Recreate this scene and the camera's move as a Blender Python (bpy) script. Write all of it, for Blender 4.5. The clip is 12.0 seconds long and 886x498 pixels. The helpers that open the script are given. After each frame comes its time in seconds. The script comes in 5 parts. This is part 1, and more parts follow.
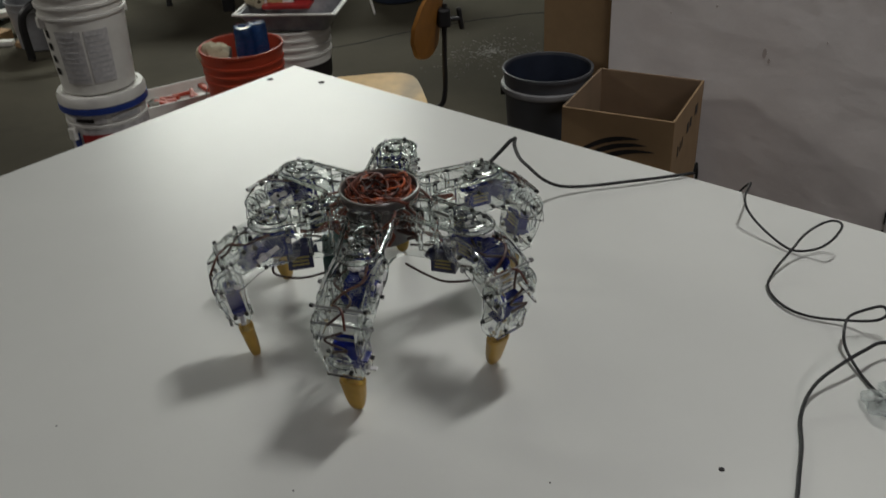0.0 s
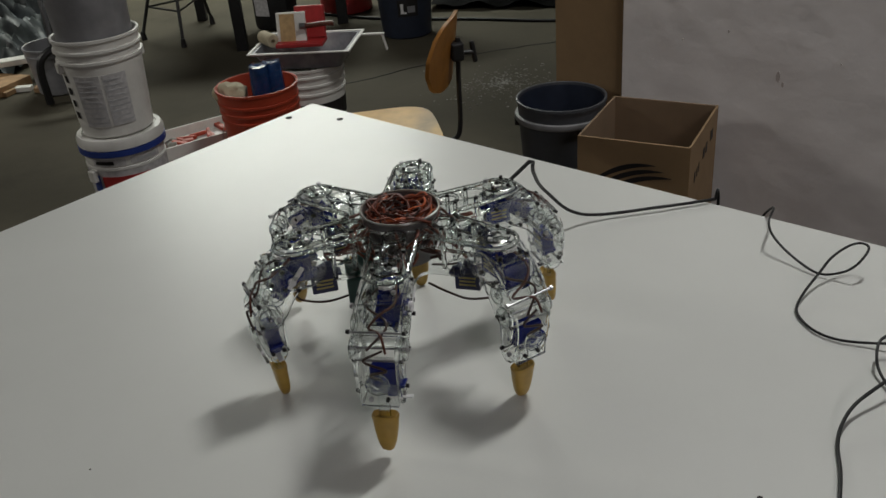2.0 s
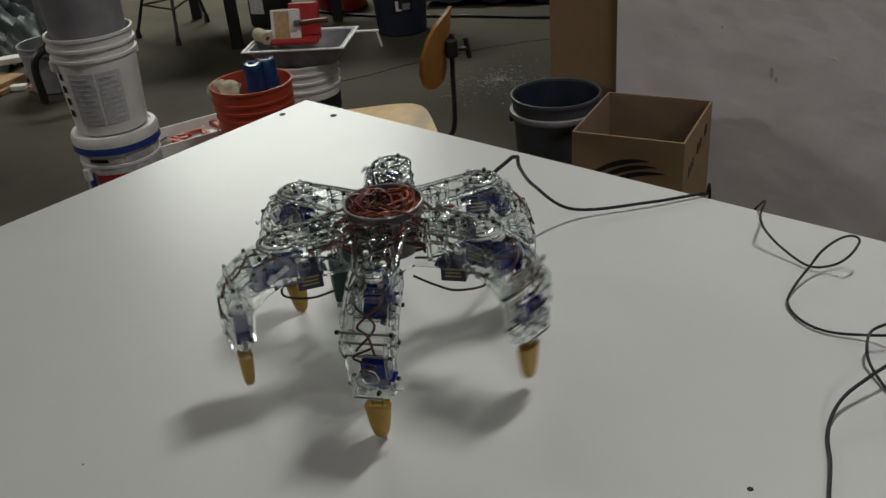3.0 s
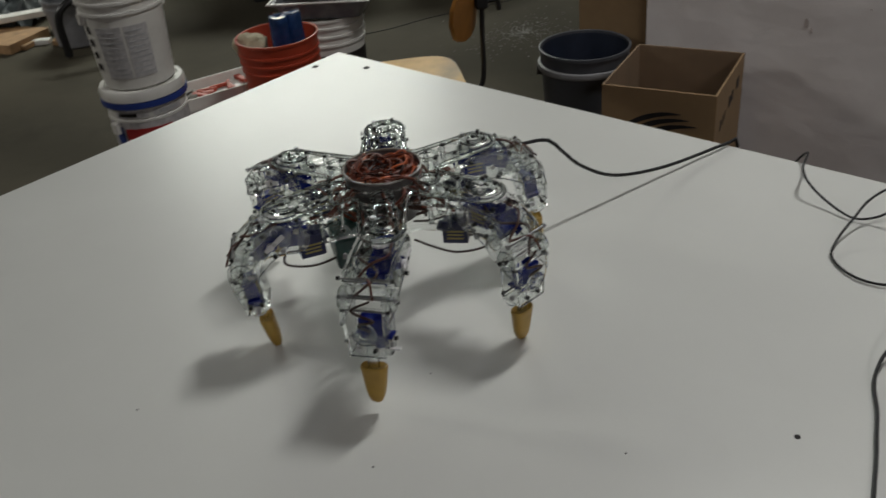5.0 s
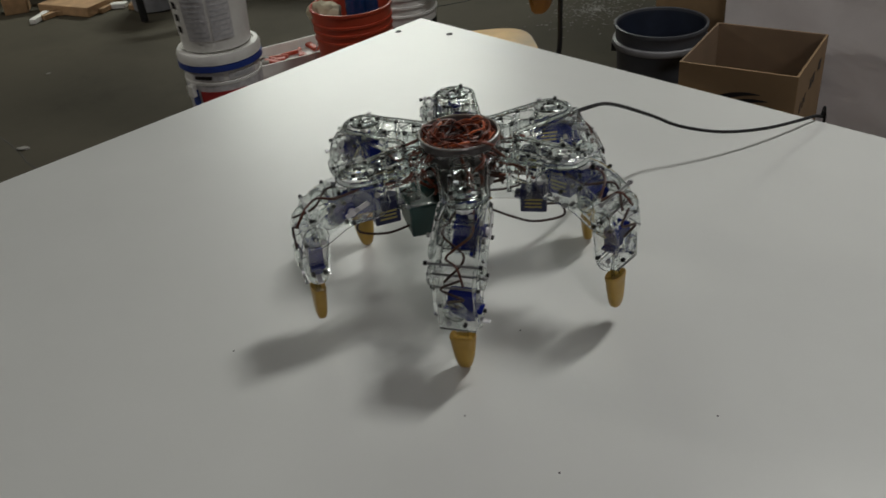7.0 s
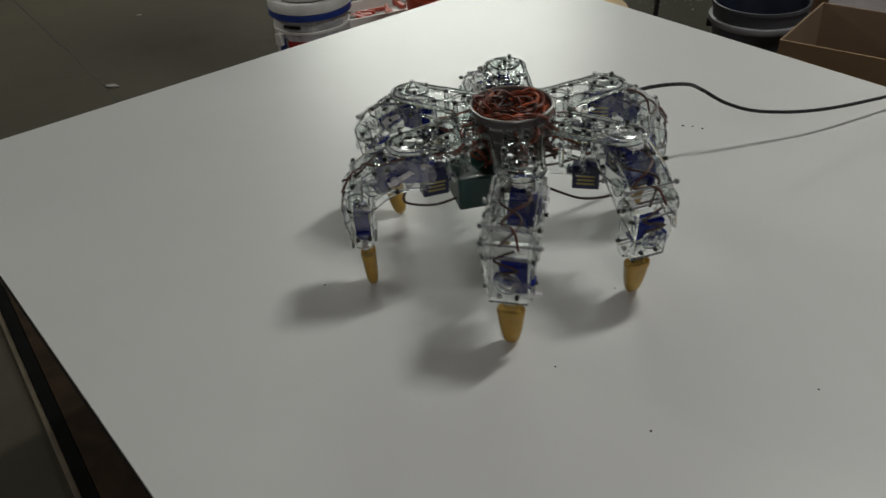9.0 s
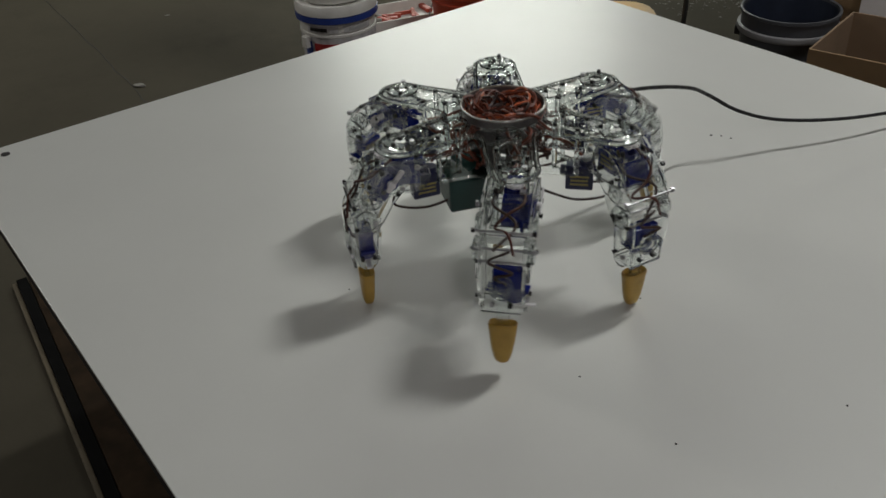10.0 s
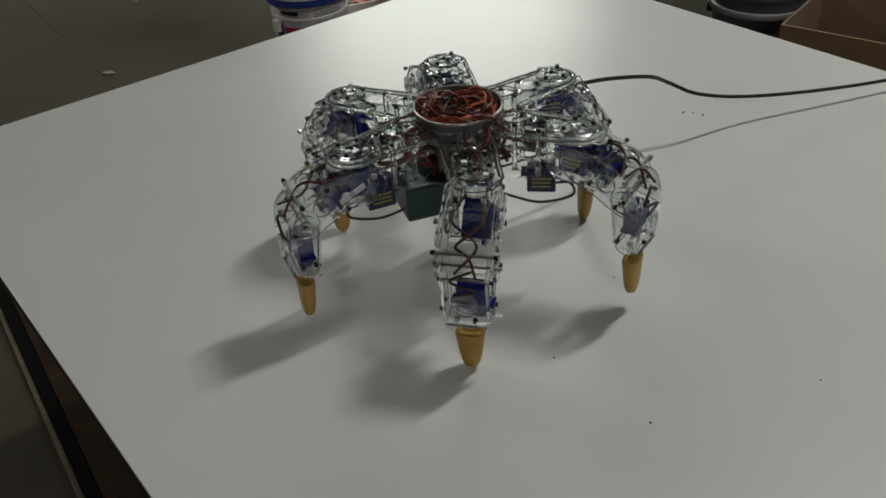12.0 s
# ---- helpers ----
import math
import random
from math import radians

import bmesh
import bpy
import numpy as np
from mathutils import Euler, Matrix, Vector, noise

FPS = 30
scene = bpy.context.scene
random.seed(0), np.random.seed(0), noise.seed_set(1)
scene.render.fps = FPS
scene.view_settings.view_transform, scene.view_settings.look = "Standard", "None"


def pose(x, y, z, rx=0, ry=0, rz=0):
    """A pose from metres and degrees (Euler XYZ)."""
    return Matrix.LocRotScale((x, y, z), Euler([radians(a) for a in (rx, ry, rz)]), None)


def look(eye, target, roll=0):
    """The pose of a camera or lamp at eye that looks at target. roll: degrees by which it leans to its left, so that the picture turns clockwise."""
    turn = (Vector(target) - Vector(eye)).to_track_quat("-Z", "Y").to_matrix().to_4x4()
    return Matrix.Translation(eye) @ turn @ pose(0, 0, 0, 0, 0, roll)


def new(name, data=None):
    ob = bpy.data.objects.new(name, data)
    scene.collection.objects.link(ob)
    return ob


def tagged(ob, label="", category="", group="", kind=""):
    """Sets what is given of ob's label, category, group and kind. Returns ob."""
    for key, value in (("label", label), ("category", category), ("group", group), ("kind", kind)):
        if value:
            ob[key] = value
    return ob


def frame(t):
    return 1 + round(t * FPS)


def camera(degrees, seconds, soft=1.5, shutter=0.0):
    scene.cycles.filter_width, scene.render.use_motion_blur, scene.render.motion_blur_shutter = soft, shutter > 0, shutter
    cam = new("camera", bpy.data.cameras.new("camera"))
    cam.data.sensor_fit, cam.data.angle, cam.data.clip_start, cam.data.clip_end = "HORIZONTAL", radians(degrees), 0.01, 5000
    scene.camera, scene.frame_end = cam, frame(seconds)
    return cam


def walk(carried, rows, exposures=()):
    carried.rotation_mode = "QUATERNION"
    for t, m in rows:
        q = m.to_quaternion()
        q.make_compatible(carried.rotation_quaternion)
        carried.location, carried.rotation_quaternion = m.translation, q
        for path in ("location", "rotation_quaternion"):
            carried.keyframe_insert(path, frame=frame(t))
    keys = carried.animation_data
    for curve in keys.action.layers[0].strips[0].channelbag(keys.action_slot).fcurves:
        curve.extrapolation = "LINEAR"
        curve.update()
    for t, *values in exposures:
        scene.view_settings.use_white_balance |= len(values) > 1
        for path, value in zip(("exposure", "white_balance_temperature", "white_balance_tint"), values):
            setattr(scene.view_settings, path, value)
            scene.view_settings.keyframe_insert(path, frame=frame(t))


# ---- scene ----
cam = camera(52.9, 12.0, soft=1.5, shutter=0.9)
PATH = [
    (0, (1.371, -1.103, 1.343), (0.223, 0.171, 0.315), -2.9),
    (0.5, (1.372, -1.102, 1.344), (0.209, 0.191, 0.355), -3.9),
    (1, (1.378, -1.102, 1.348), (0.235, 0.219, 0.374), -3.9),
    (1.5, (1.364, -1.11, 1.352), (0.189, 0.191, 0.388), -4.3),
    (2, (1.362, -1.112, 1.348), (0.169, 0.17, 0.381), -4.9),
    (2.5, (1.367, -1.111, 1.347), (0.181, 0.173, 0.376), -4.9),
    (4.4, (1.37, -1.113, 1.339), (0.186, 0.15, 0.338), -6.4),
    (4.47, (1.37, -1.113, 1.339), (0.1935, 0.1495, 0.3275), -6.5),
    (4.53, (1.37, -1.113, 1.339), (0.1765, 0.1425, 0.3385), -6.5),
    (4.6, (1.366, -1.118, 1.34), (0.18, 0.133, 0.325), -6.4),
    (5, (1.351, -1.136, 1.345), (0.162, 0.079, 0.292), -5.8),
    (5.5, (1.341, -1.156, 1.339), (0.113, 0.016, 0.282), -6.1),
    (6, (1.341, -1.167, 1.339), (0.107, 0.006, 0.29), -5.9),
    (6.5, (1.336, -1.176, 1.338), (0.086, -0.034, 0.273), -5.9),
    (7, (1.332, -1.184, 1.334), (0.075, -0.066, 0.252), -5.4),
    (9, (1.31, -1.217, 1.309), (-0.013, -0.226, 0.183), -3.5),
    (9.5, (1.309, -1.217, 1.31), (-0.031, -0.236, 0.195), -3.5),
    (10, (1.304, -1.219, 1.311), (-0.05, -0.261, 0.193), -3.3),
    (10.5, (1.303, -1.219, 1.315), (-0.054, -0.261, 0.2), -3.2),
    (11, (1.303, -1.221, 1.307), (-0.041, -0.28, 0.164), -3.1),
    (11.5, (1.309, -1.216, 1.304), (0.006, -0.239, 0.143), -3.1),
    (12, (1.303, -1.208, 1.305), (-0.007, -0.229, 0.154), -3.7),
]
walk(cam, [(t, look(eye, target, roll)) for t, eye, target, roll in PATH])

# ---- world and lights ----
world = bpy.data.worlds.new("world")
scene.world = world
world.use_nodes = True
world.node_tree.nodes["Background"].inputs[0].default_value = (0.75, 0.85, 1.0, 1)
world.node_tree.nodes["Background"].inputs[1].default_value = 0.005
scene.view_settings.exposure = 0.0
scene.cycles.max_bounces, scene.cycles.transmission_bounces, scene.cycles.transparent_max_bounces = 16, 16, 48


def ceiling_lamp(x, y, z, power, size_x, size_y, tint, turn=0):
    data = bpy.data.lights.new("tube_light", "AREA")
    data.shape, data.size, data.size_y, data.energy, data.color = "RECTANGLE", size_x, size_y, power, tint
    lamp = new("tube_light", data)
    lamp.matrix_world = pose(x, y, z, 0, 0, turn)
    return lamp


LAMPS = [
    (1.00, 0.84, 3.5, 38.5, 0.11, 0.80, (0.98, 0.98, 0.955), 0),
    (-4.85, 3.6, 3.2, 180, 2.4, 0.8, (0.95, 1.0, 0.90), 52),
    (-4.4, -2.6, 3.2, 68, 1.0, 0.3, (1.0, 0.97, 0.90), 0),
    (4.2, -2.5, 3.2, 40, 1.2, 0.3, (1.0, 0.92, 0.95), 0),
]
for lamp_row in LAMPS:
    ceiling_lamp(*lamp_row)


# ---- materials ----
def mat(name, color, rough=0.6, metal=0.0, vary=0.15, scale=20.0, bump=0.1, fine=200.0, dark=None, stain_scale=3.0, stain=0.0, coat=0.0, dist=0.002, spec=0.5):
    """Colour with broad stains, fine grain and relief."""
    m = bpy.data.materials.new(name)
    m.use_nodes = True
    nt = m.node_tree
    n, l = nt.nodes, nt.links
    p = n["Principled BSDF"]
    p.inputs["Roughness"].default_value = rough
    p.inputs["Metallic"].default_value = metal
    p.inputs["Coat Weight"].default_value = coat
    p.inputs["Specular IOR Level"].default_value = spec
    tc = n.new("ShaderNodeTexCoord")
    n1 = n.new("ShaderNodeTexNoise")
    n1.inputs["Scale"].default_value, n1.inputs["Detail"].default_value = scale, 6
    l.new(tc.outputs["Object"], n1.inputs["Vector"])
    ramp = n.new("ShaderNodeMapRange")
    ramp.inputs[1].default_value, ramp.inputs[2].default_value = 0.3, 0.7
    ramp.inputs[3].default_value, ramp.inputs[4].default_value = 1 - vary, 1 + vary
    l.new(n1.outputs["Fac"], ramp.inputs[0])
    mul = n.new("ShaderNodeVectorMath")
    mul.operation = "SCALE"
    mul.inputs[0].default_value = color
    l.new(ramp.outputs[0], mul.inputs["Scale"])
    out = mul.outputs[0]
    if stain > 0:
        n2 = n.new("ShaderNodeTexNoise")
        n2.inputs["Scale"].default_value, n2.inputs["Detail"].default_value, n2.inputs["Roughness"].default_value = stain_scale, 8, 0.65
        l.new(tc.outputs["Object"], n2.inputs["Vector"])
        r2 = n.new("ShaderNodeMapRange")
        r2.inputs[1].default_value, r2.inputs[2].default_value, r2.inputs[4].default_value = 0.48, 0.68, stain
        l.new(n2.outputs["Fac"], r2.inputs[0])
        mix = n.new("ShaderNodeMix")
        mix.data_type = "RGBA"
        l.new(r2.outputs[0], mix.inputs[0])
        l.new(out, mix.inputs[6])
        mix.inputs[7].default_value = (*(dark or [c * 0.5 for c in color]), 1)
        out = mix.outputs[2]
    l.new(out, p.inputs["Base Color"])
    n3 = n.new("ShaderNodeTexNoise")
    n3.inputs["Scale"].default_value, n3.inputs["Detail"].default_value = fine, 4
    l.new(tc.outputs["Object"], n3.inputs["Vector"])
    b = n.new("ShaderNodeBump")
    b.inputs["Strength"].default_value, b.inputs["Distance"].default_value = bump, dist
    l.new(n3.outputs["Fac"], b.inputs["Height"])
    l.new(b.outputs["Normal"], p.inputs["Normal"])
    return m


def clear_mat(name, tint, share, rough):
    """Clear plastic: part straight through, part refracted."""
    m = bpy.data.materials.new(name)
    m.use_nodes = True
    n, l = m.node_tree.nodes, m.node_tree.links
    n.remove(n["Principled BSDF"])
    glass = n.new("ShaderNodeBsdfGlass")
    glass.inputs["Color"].default_value, glass.inputs["Roughness"].default_value, glass.inputs["IOR"].default_value = (*tint, 1), rough, 1.49
    thin = n.new("ShaderNodeBsdfTransparent")
    thin.inputs["Color"].default_value = (*tint, 1)
    mix = n.new("ShaderNodeMixShader")
    mix.inputs[0].default_value = share
    l.new(thin.outputs[0], mix.inputs[1])
    l.new(glass.outputs[0], mix.inputs[2])
    tc, nz, bp = n.new("ShaderNodeTexCoord"), n.new("ShaderNodeTexNoise"), n.new("ShaderNodeBump")
    nz.inputs["Scale"].default_value = 60
    bp.inputs["Strength"].default_value, bp.inputs["Distance"].default_value = 0.25, 0.002
    l.new(tc.outputs["Object"], nz.inputs["Vector"])
    l.new(nz.outputs["Fac"], bp.inputs["Height"])
    l.new(bp.outputs["Normal"], glass.inputs["Normal"])
    l.new(mix.outputs[0], n["Material Output"].inputs[0])
    return m


M_TABLE = mat("white_laminate", (0.65, 0.66, 0.63), 0.33, vary=0.02, scale=6, bump=0.05, fine=350, stain=0.10, stain_scale=9, dark=(0.56, 0.56, 0.53), dist=0.0006)
M_EDGE = mat("dark_edge", (0.010, 0.010, 0.011), 0.6, vary=0.4, scale=30, stain=0.5, stain_scale=12, dark=(0.018, 0.015, 0.012))
# brown board with the table's shadow put into the base colour
M_PANEL_SHADED = mat("brown_panel_shaded", (0.034, 0.022, 0.013), 0.9, spec=0.1, vary=0.35, scale=20, stain=0.5, stain_scale=8, dark=(0.026, 0.018, 0.012))
# black for the painted gap below the table and for the rubber mat
M_GAP_MAT = mat("black_gap_and_mat", (0.005, 0.005, 0.005), 0.95, vary=0.3, spec=0.08)
M_STRIP = mat("brown_strip", (0.11, 0.088, 0.052), 0.7, vary=0.25, scale=20)
M_FLOOR = mat("worn_concrete", (0.070, 0.062, 0.044), 0.85, spec=0.18, vary=0.22, scale=2.2, bump=0.3, fine=60, stain=0.75, stain_scale=1.1, dark=(0.034, 0.030, 0.021))
M_DUST = mat("plaster_dust", (0.26, 0.25, 0.23), 0.9, vary=0.3, scale=40)
M_WALL = mat("painted_wall", (0.80, 0.76, 0.75), 0.5, vary=0.05, scale=8, bump=0.6, fine=7, stain=0.45, stain_scale=4, dark=(0.60, 0.55, 0.54), dist=0.012)
M_ROOM = mat("grey_wall", (0.11, 0.105, 0.10), 0.8, vary=0.15, scale=3)
M_CEIL = mat("dark_ceiling", (0.12, 0.12, 0.12), 0.9, vary=0.2, scale=2)
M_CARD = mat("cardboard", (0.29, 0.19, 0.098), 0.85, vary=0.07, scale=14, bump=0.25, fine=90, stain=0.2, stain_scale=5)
# same cardboard, the shade inside the box put into its colour
M_CARDSHADE = mat("cardboard_inside_shaded", (0.22, 0.15, 0.092), 0.9, vary=0.07, scale=12, bump=0.2, fine=90)
M_INK = mat("black_ink", (0.012, 0.010, 0.010), 0.7)
M_GREYB = mat("grey_plastic", (0.062, 0.066, 0.077), 0.45, vary=0.15, scale=9, stain=0.4, stain_scale=6, dark=(0.12, 0.12, 0.12))
M_NAVY = mat("dark_blue_plastic", (0.016, 0.022, 0.040), 0.5, vary=0.2)
M_RIM = mat("pale_grey_plastic", (0.23, 0.23, 0.24), 0.45, vary=0.15)
M_WHITE = mat("white_plastic", (0.75, 0.74, 0.70), 0.45, vary=0.06, scale=10, stain=0.3, stain_scale=7, dark=(0.42, 0.40, 0.36))
M_LABEL = mat("grey_label", (0.52, 0.51, 0.51), 0.7, vary=0.2, scale=60)
M_SCUFF = mat("faint_scuff", (0.50, 0.44, 0.42), 0.7, vary=0.15)
M_BARS = mat("faint_print", (0.43, 0.43, 0.44), 0.7, vary=0.2)
M_WRAP = mat("blue_wrap", (0.018, 0.055, 0.17), 0.2, vary=0.3, scale=40, bump=0.4, fine=60)
M_BLUE = mat("blue_ring", (0.025, 0.055, 0.26), 0.4, vary=0.15)
M_RED = mat("orange_red_plastic", (0.42, 0.055, 0.025), 0.4, vary=0.12, scale=12, stain=0.25, dark=(0.28, 0.04, 0.02))
M_REDP = mat("red_paint", (0.42, 0.03, 0.03), 0.5, vary=0.2)
M_TRAY = mat("paint_tray", (0.20, 0.21, 0.23), 0.45, vary=0.2, stain=0.4, dark=(0.55, 0.55, 0.54), stain_scale=8)
M_SEAT = mat("pale_plywood", (0.60, 0.37, 0.11), 0.5, vary=0.1, scale=25, bump=0.1)
M_BACK = mat("amber_plywood", (0.27, 0.115, 0.020), 0.4, vary=0.16, scale=30, bump=0.1)
M_BLACK = mat("black_metal", (0.012, 0.012, 0.013), 0.45, vary=0.2)
M_CABLE = mat("black_rubber", (0.009, 0.009, 0.010), 0.5, vary=0.2, spec=0.35)
M_WOOD = mat("raw_wood", (0.36, 0.22, 0.11), 0.75, vary=0.25, scale=18)
M_FOOT = mat("amber_rubber", (0.43, 0.27, 0.052), 0.38, vary=0.12, scale=60, bump=0.15, fine=300)
M_FOOT.node_tree.nodes["Principled BSDF"].inputs["Subsurface Weight"].default_value = 0.15
M_FOOT.node_tree.nodes["Principled BSDF"].inputs["Subsurface Radius"].default_value = (0.006, 0.004, 0.001)
M_SERVO = mat("blue_servo", (0.006, 0.013, 0.15), 0.2, vary=0.3)
M_SERVOD = mat("navy_servo", (0.004, 0.007, 0.045), 0.3, vary=0.2)
M_YELLOW = mat("yellow_print", (0.24, 0.20, 0.06), 0.5, vary=0.2)
M_HORN = mat("white_nylon", (0.7, 0.7, 0.7), 0.4)
M_BOLT = mat("black_bolt", (0.02, 0.02, 0.02), 0.3, metal=0.6)
M_STEEL = mat("steel", (0.42, 0.42, 0.43), 0.38, metal=1.0)
M_WIRE = mat("brown_wire", (0.13, 0.028, 0.012), 0.45, vary=0.5, scale=50)
M_WIRER = mat("orange_wire", (0.40, 0.085, 0.025), 0.45, vary=0.3, scale=50)
M_WIREB = mat("dark_brown_wire", (0.075, 0.020, 0.011), 0.45, vary=0.3, scale=50)
M_WIREK = mat("dark_wire", (0.035, 0.014, 0.010), 0.45, vary=0.3, scale=50)
M_BOARD = mat("dark_green_case", (0.005, 0.040, 0.034), 0.4, vary=0.2)
M_CUP = mat("smoked_cup", (0.085, 0.080, 0.078), 0.3, vary=0.1)
M_RIMW = mat("pale_rim", (0.20, 0.18, 0.16), 0.25, vary=0.15)
def thin_clear(name, tint, grazing, rough):
    """Clear sheet face: light goes straight through, the gloss lies on top."""
    m = bpy.data.materials.new(name)
    m.use_nodes = True
    n, l = m.node_tree.nodes, m.node_tree.links
    n.remove(n["Principled BSDF"])
    thin, gloss, mix, fres = n.new("ShaderNodeBsdfTransparent"), n.new("ShaderNodeBsdfGlossy"), n.new("ShaderNodeMixShader"), n.new("ShaderNodeLayerWeight")
    thin.inputs["Color"].default_value = (*tint, 1)
    gloss.inputs["Roughness"].default_value = rough
    fres.inputs["Blend"].default_value = 0.5
    power, lift = n.new("ShaderNodeMath"), n.new("ShaderNodeMath")
    power.operation, power.inputs[1].default_value = "POWER", 5.0
    lift.operation, lift.inputs[1].default_value, lift.inputs[2].default_value = "MULTIPLY_ADD", grazing, 0.07
    l.new(fres.outputs["Facing"], power.inputs[0])
    l.new(power.outputs[0], lift.inputs[0])
    tc, nz, bp = n.new("ShaderNodeTexCoord"), n.new("ShaderNodeTexNoise"), n.new("ShaderNodeBump")
    nz.inputs["Scale"].default_value, nz.inputs["Detail"].default_value = 75, 2
    bp.inputs["Strength"].default_value, bp.inputs["Distance"].default_value = 0.5, 0.002
    l.new(tc.outputs["Object"], nz.inputs["Vector"])
    l.new(nz.outputs["Fac"], bp.inputs["Height"])
    l.new(bp.outputs["Normal"], gloss.inputs["Normal"])
    l.new(lift.outputs[0], mix.inputs[0])
    l.new(thin.outputs[0], mix.inputs[1])
    l.new(gloss.outputs[0], mix.inputs[2])
    l.new(mix.outputs[0], n["Material Output"].inputs[0])
    return m


M_FACE = thin_clear("clear_acrylic_face", (0.975, 0.982, 0.980), 0.45, 0.03)
M_RIMC = clear_mat("clear_acrylic_edge", (0.95, 0.965, 0.96), 0.92, 0.02)
rim_n, rim_l = M_RIMC.node_tree.nodes, M_RIMC.node_tree.links
cut = rim_n.new("ShaderNodeBsdfDiffuse")
cut.inputs["Color"].default_value = (0.78, 0.80, 0.80, 1)
cut_mix = rim_n.new("ShaderNodeMixShader")
cut_mix.inputs[0].default_value = 0.04
rim_l.new(rim_n["Mix Shader"].outputs[0], cut_mix.inputs[1])
rim_l.new(cut.outputs[0], cut_mix.inputs[2])
rim_l.new(cut_mix.outputs[0], rim_n["Material Output"].inputs[0])
M_ACRYL = [M_FACE, M_RIMC]
M_SOLID = clear_mat("clear_acrylic_solid", (0.97, 0.985, 0.98), 0.85, 0.015)
M_FILM = clear_mat("clear_film", (0.92, 0.94, 0.94), 0.4, 0.05)
M_SHEET = mat("silver_sheet", (0.040, 0.050, 0.054), 0.55, vary=0.7, scale=9, stain=0.7, stain_scale=7, dark=(0.020, 0.030, 0.022))
M_BEIGE = mat("beige_bristle", (0.45, 0.39, 0.27), 0.8, vary=0.2)
M_TAN = mat("tan_pad", (0.46, 0.31, 0.15), 0.85, vary=0.2, scale=40)
M_HANDLE = mat("red_brown_wood", (0.12, 0.035, 0.02), 0.5, vary=0.25, scale=30)
M_LAMP = bpy.data.materials.new("lamp_diffuser")
M_LAMP.use_nodes = True
M_LAMP.node_tree.nodes["Principled BSDF"].inputs["Emission Color"].default_value = (1, 0.97, 0.92, 1)
M_LAMP.node_tree.nodes["Principled BSDF"].inputs["Emission Strength"].default_value = 6


# ---- mesh helpers ----
def part(name, bm, material, parent=None, label="", m=None, smooth=False):
    mesh = bpy.data.meshes.new(name)
    bmesh.ops.recalc_face_normals(bm, faces=bm.faces)
    bm.to_mesh(mesh)
    bm.free()
    for mt in (material if isinstance(material, list) else [material]):
        mesh.materials.append(mt)
    if smooth:
        mesh.shade_smooth()
        mesh.set_sharp_from_angle(angle=radians(38))
    ob = new(name, mesh)
    if parent is not None:
        ob.parent = parent
    if m is not None:
        ob.matrix_basis = m
    if label:
        tagged(ob, label)
    return ob


def share(ob, parent, m):
    """One more part on the same mesh."""
    c = new(ob.name.split(".")[0], ob.data)
    c.parent = parent
    c.matrix_basis = m
    return c


def box(bm, sx, sy, sz, m=None, bevel=0.0, mi=0):
    geo = bmesh.ops.create_cube(bm, size=1.0, matrix=(m or Matrix()) @ Matrix.Diagonal((sx, sy, sz, 1)))
    vs = geo["verts"]
    faces = {f for v in vs for f in v.link_faces}
    for f in faces:
        f.material_index = mi
    if bevel > 0:
        bmesh.ops.bevel(bm, geom=list({e for v in vs for e in v.link_edges}), offset=bevel, segments=2, affect="EDGES", profile=0.5)
    return bm


def cyl(bm, r1, r2, h, m=None, seg=16):
    bmesh.ops.create_cone(bm, cap_ends=True, segments=seg, radius1=r1, radius2=r2, depth=h, matrix=m or Matrix())
    return bm


def lathe(bm, profile, seg=48, m=None, mi=0):
    """Turn (radius, height) points about z."""
    m = m or Matrix()
    rings = []
    for r, z in profile:
        if r < 1e-5:
            rings.append([bm.verts.new(m @ Vector((0, 0, z)))])
        else:
            rings.append([bm.verts.new(m @ Vector((r * math.cos(2 * math.pi * i / seg), r * math.sin(2 * math.pi * i / seg), z))) for i in range(seg)])
    for a, b in zip(rings, rings[1:]):
        for i in range(seg):
            j = (i + 1) % seg
            if len(a) == 1 and len(b) == 1:
                continue
            if len(a) == 1:
                f = bm.faces.new((a[0], b[j], b[i]))
            elif len(b) == 1:
                f = bm.faces.new((a[i], a[j], b[0]))
            else:
                f = bm.faces.new((a[i], a[j], b[j], b[i]))
            f.material_index = mi
    return bm


def smooth_line(points, step=6):
    """A gliding line through the points."""
    ps = [Vector(p) for p in points]
    ps = [2 * ps[0] - ps[1]] + ps + [2 * ps[-1] - ps[-2]]
    out = []
    for i in range(1, len(ps) - 2):
        p0, p1, p2, p3 = ps[i - 1:i + 3]
        for k in range(step):
            u = k / step
            out.append(0.5 * (2 * p1 + (p2 - p0) * u + (2 * p0 - 5 * p1 + 4 * p2 - p3) * u * u + (3 * p1 - p0 - 3 * p2 + p3) * u ** 3))
    out.append(ps[-2])
    return out


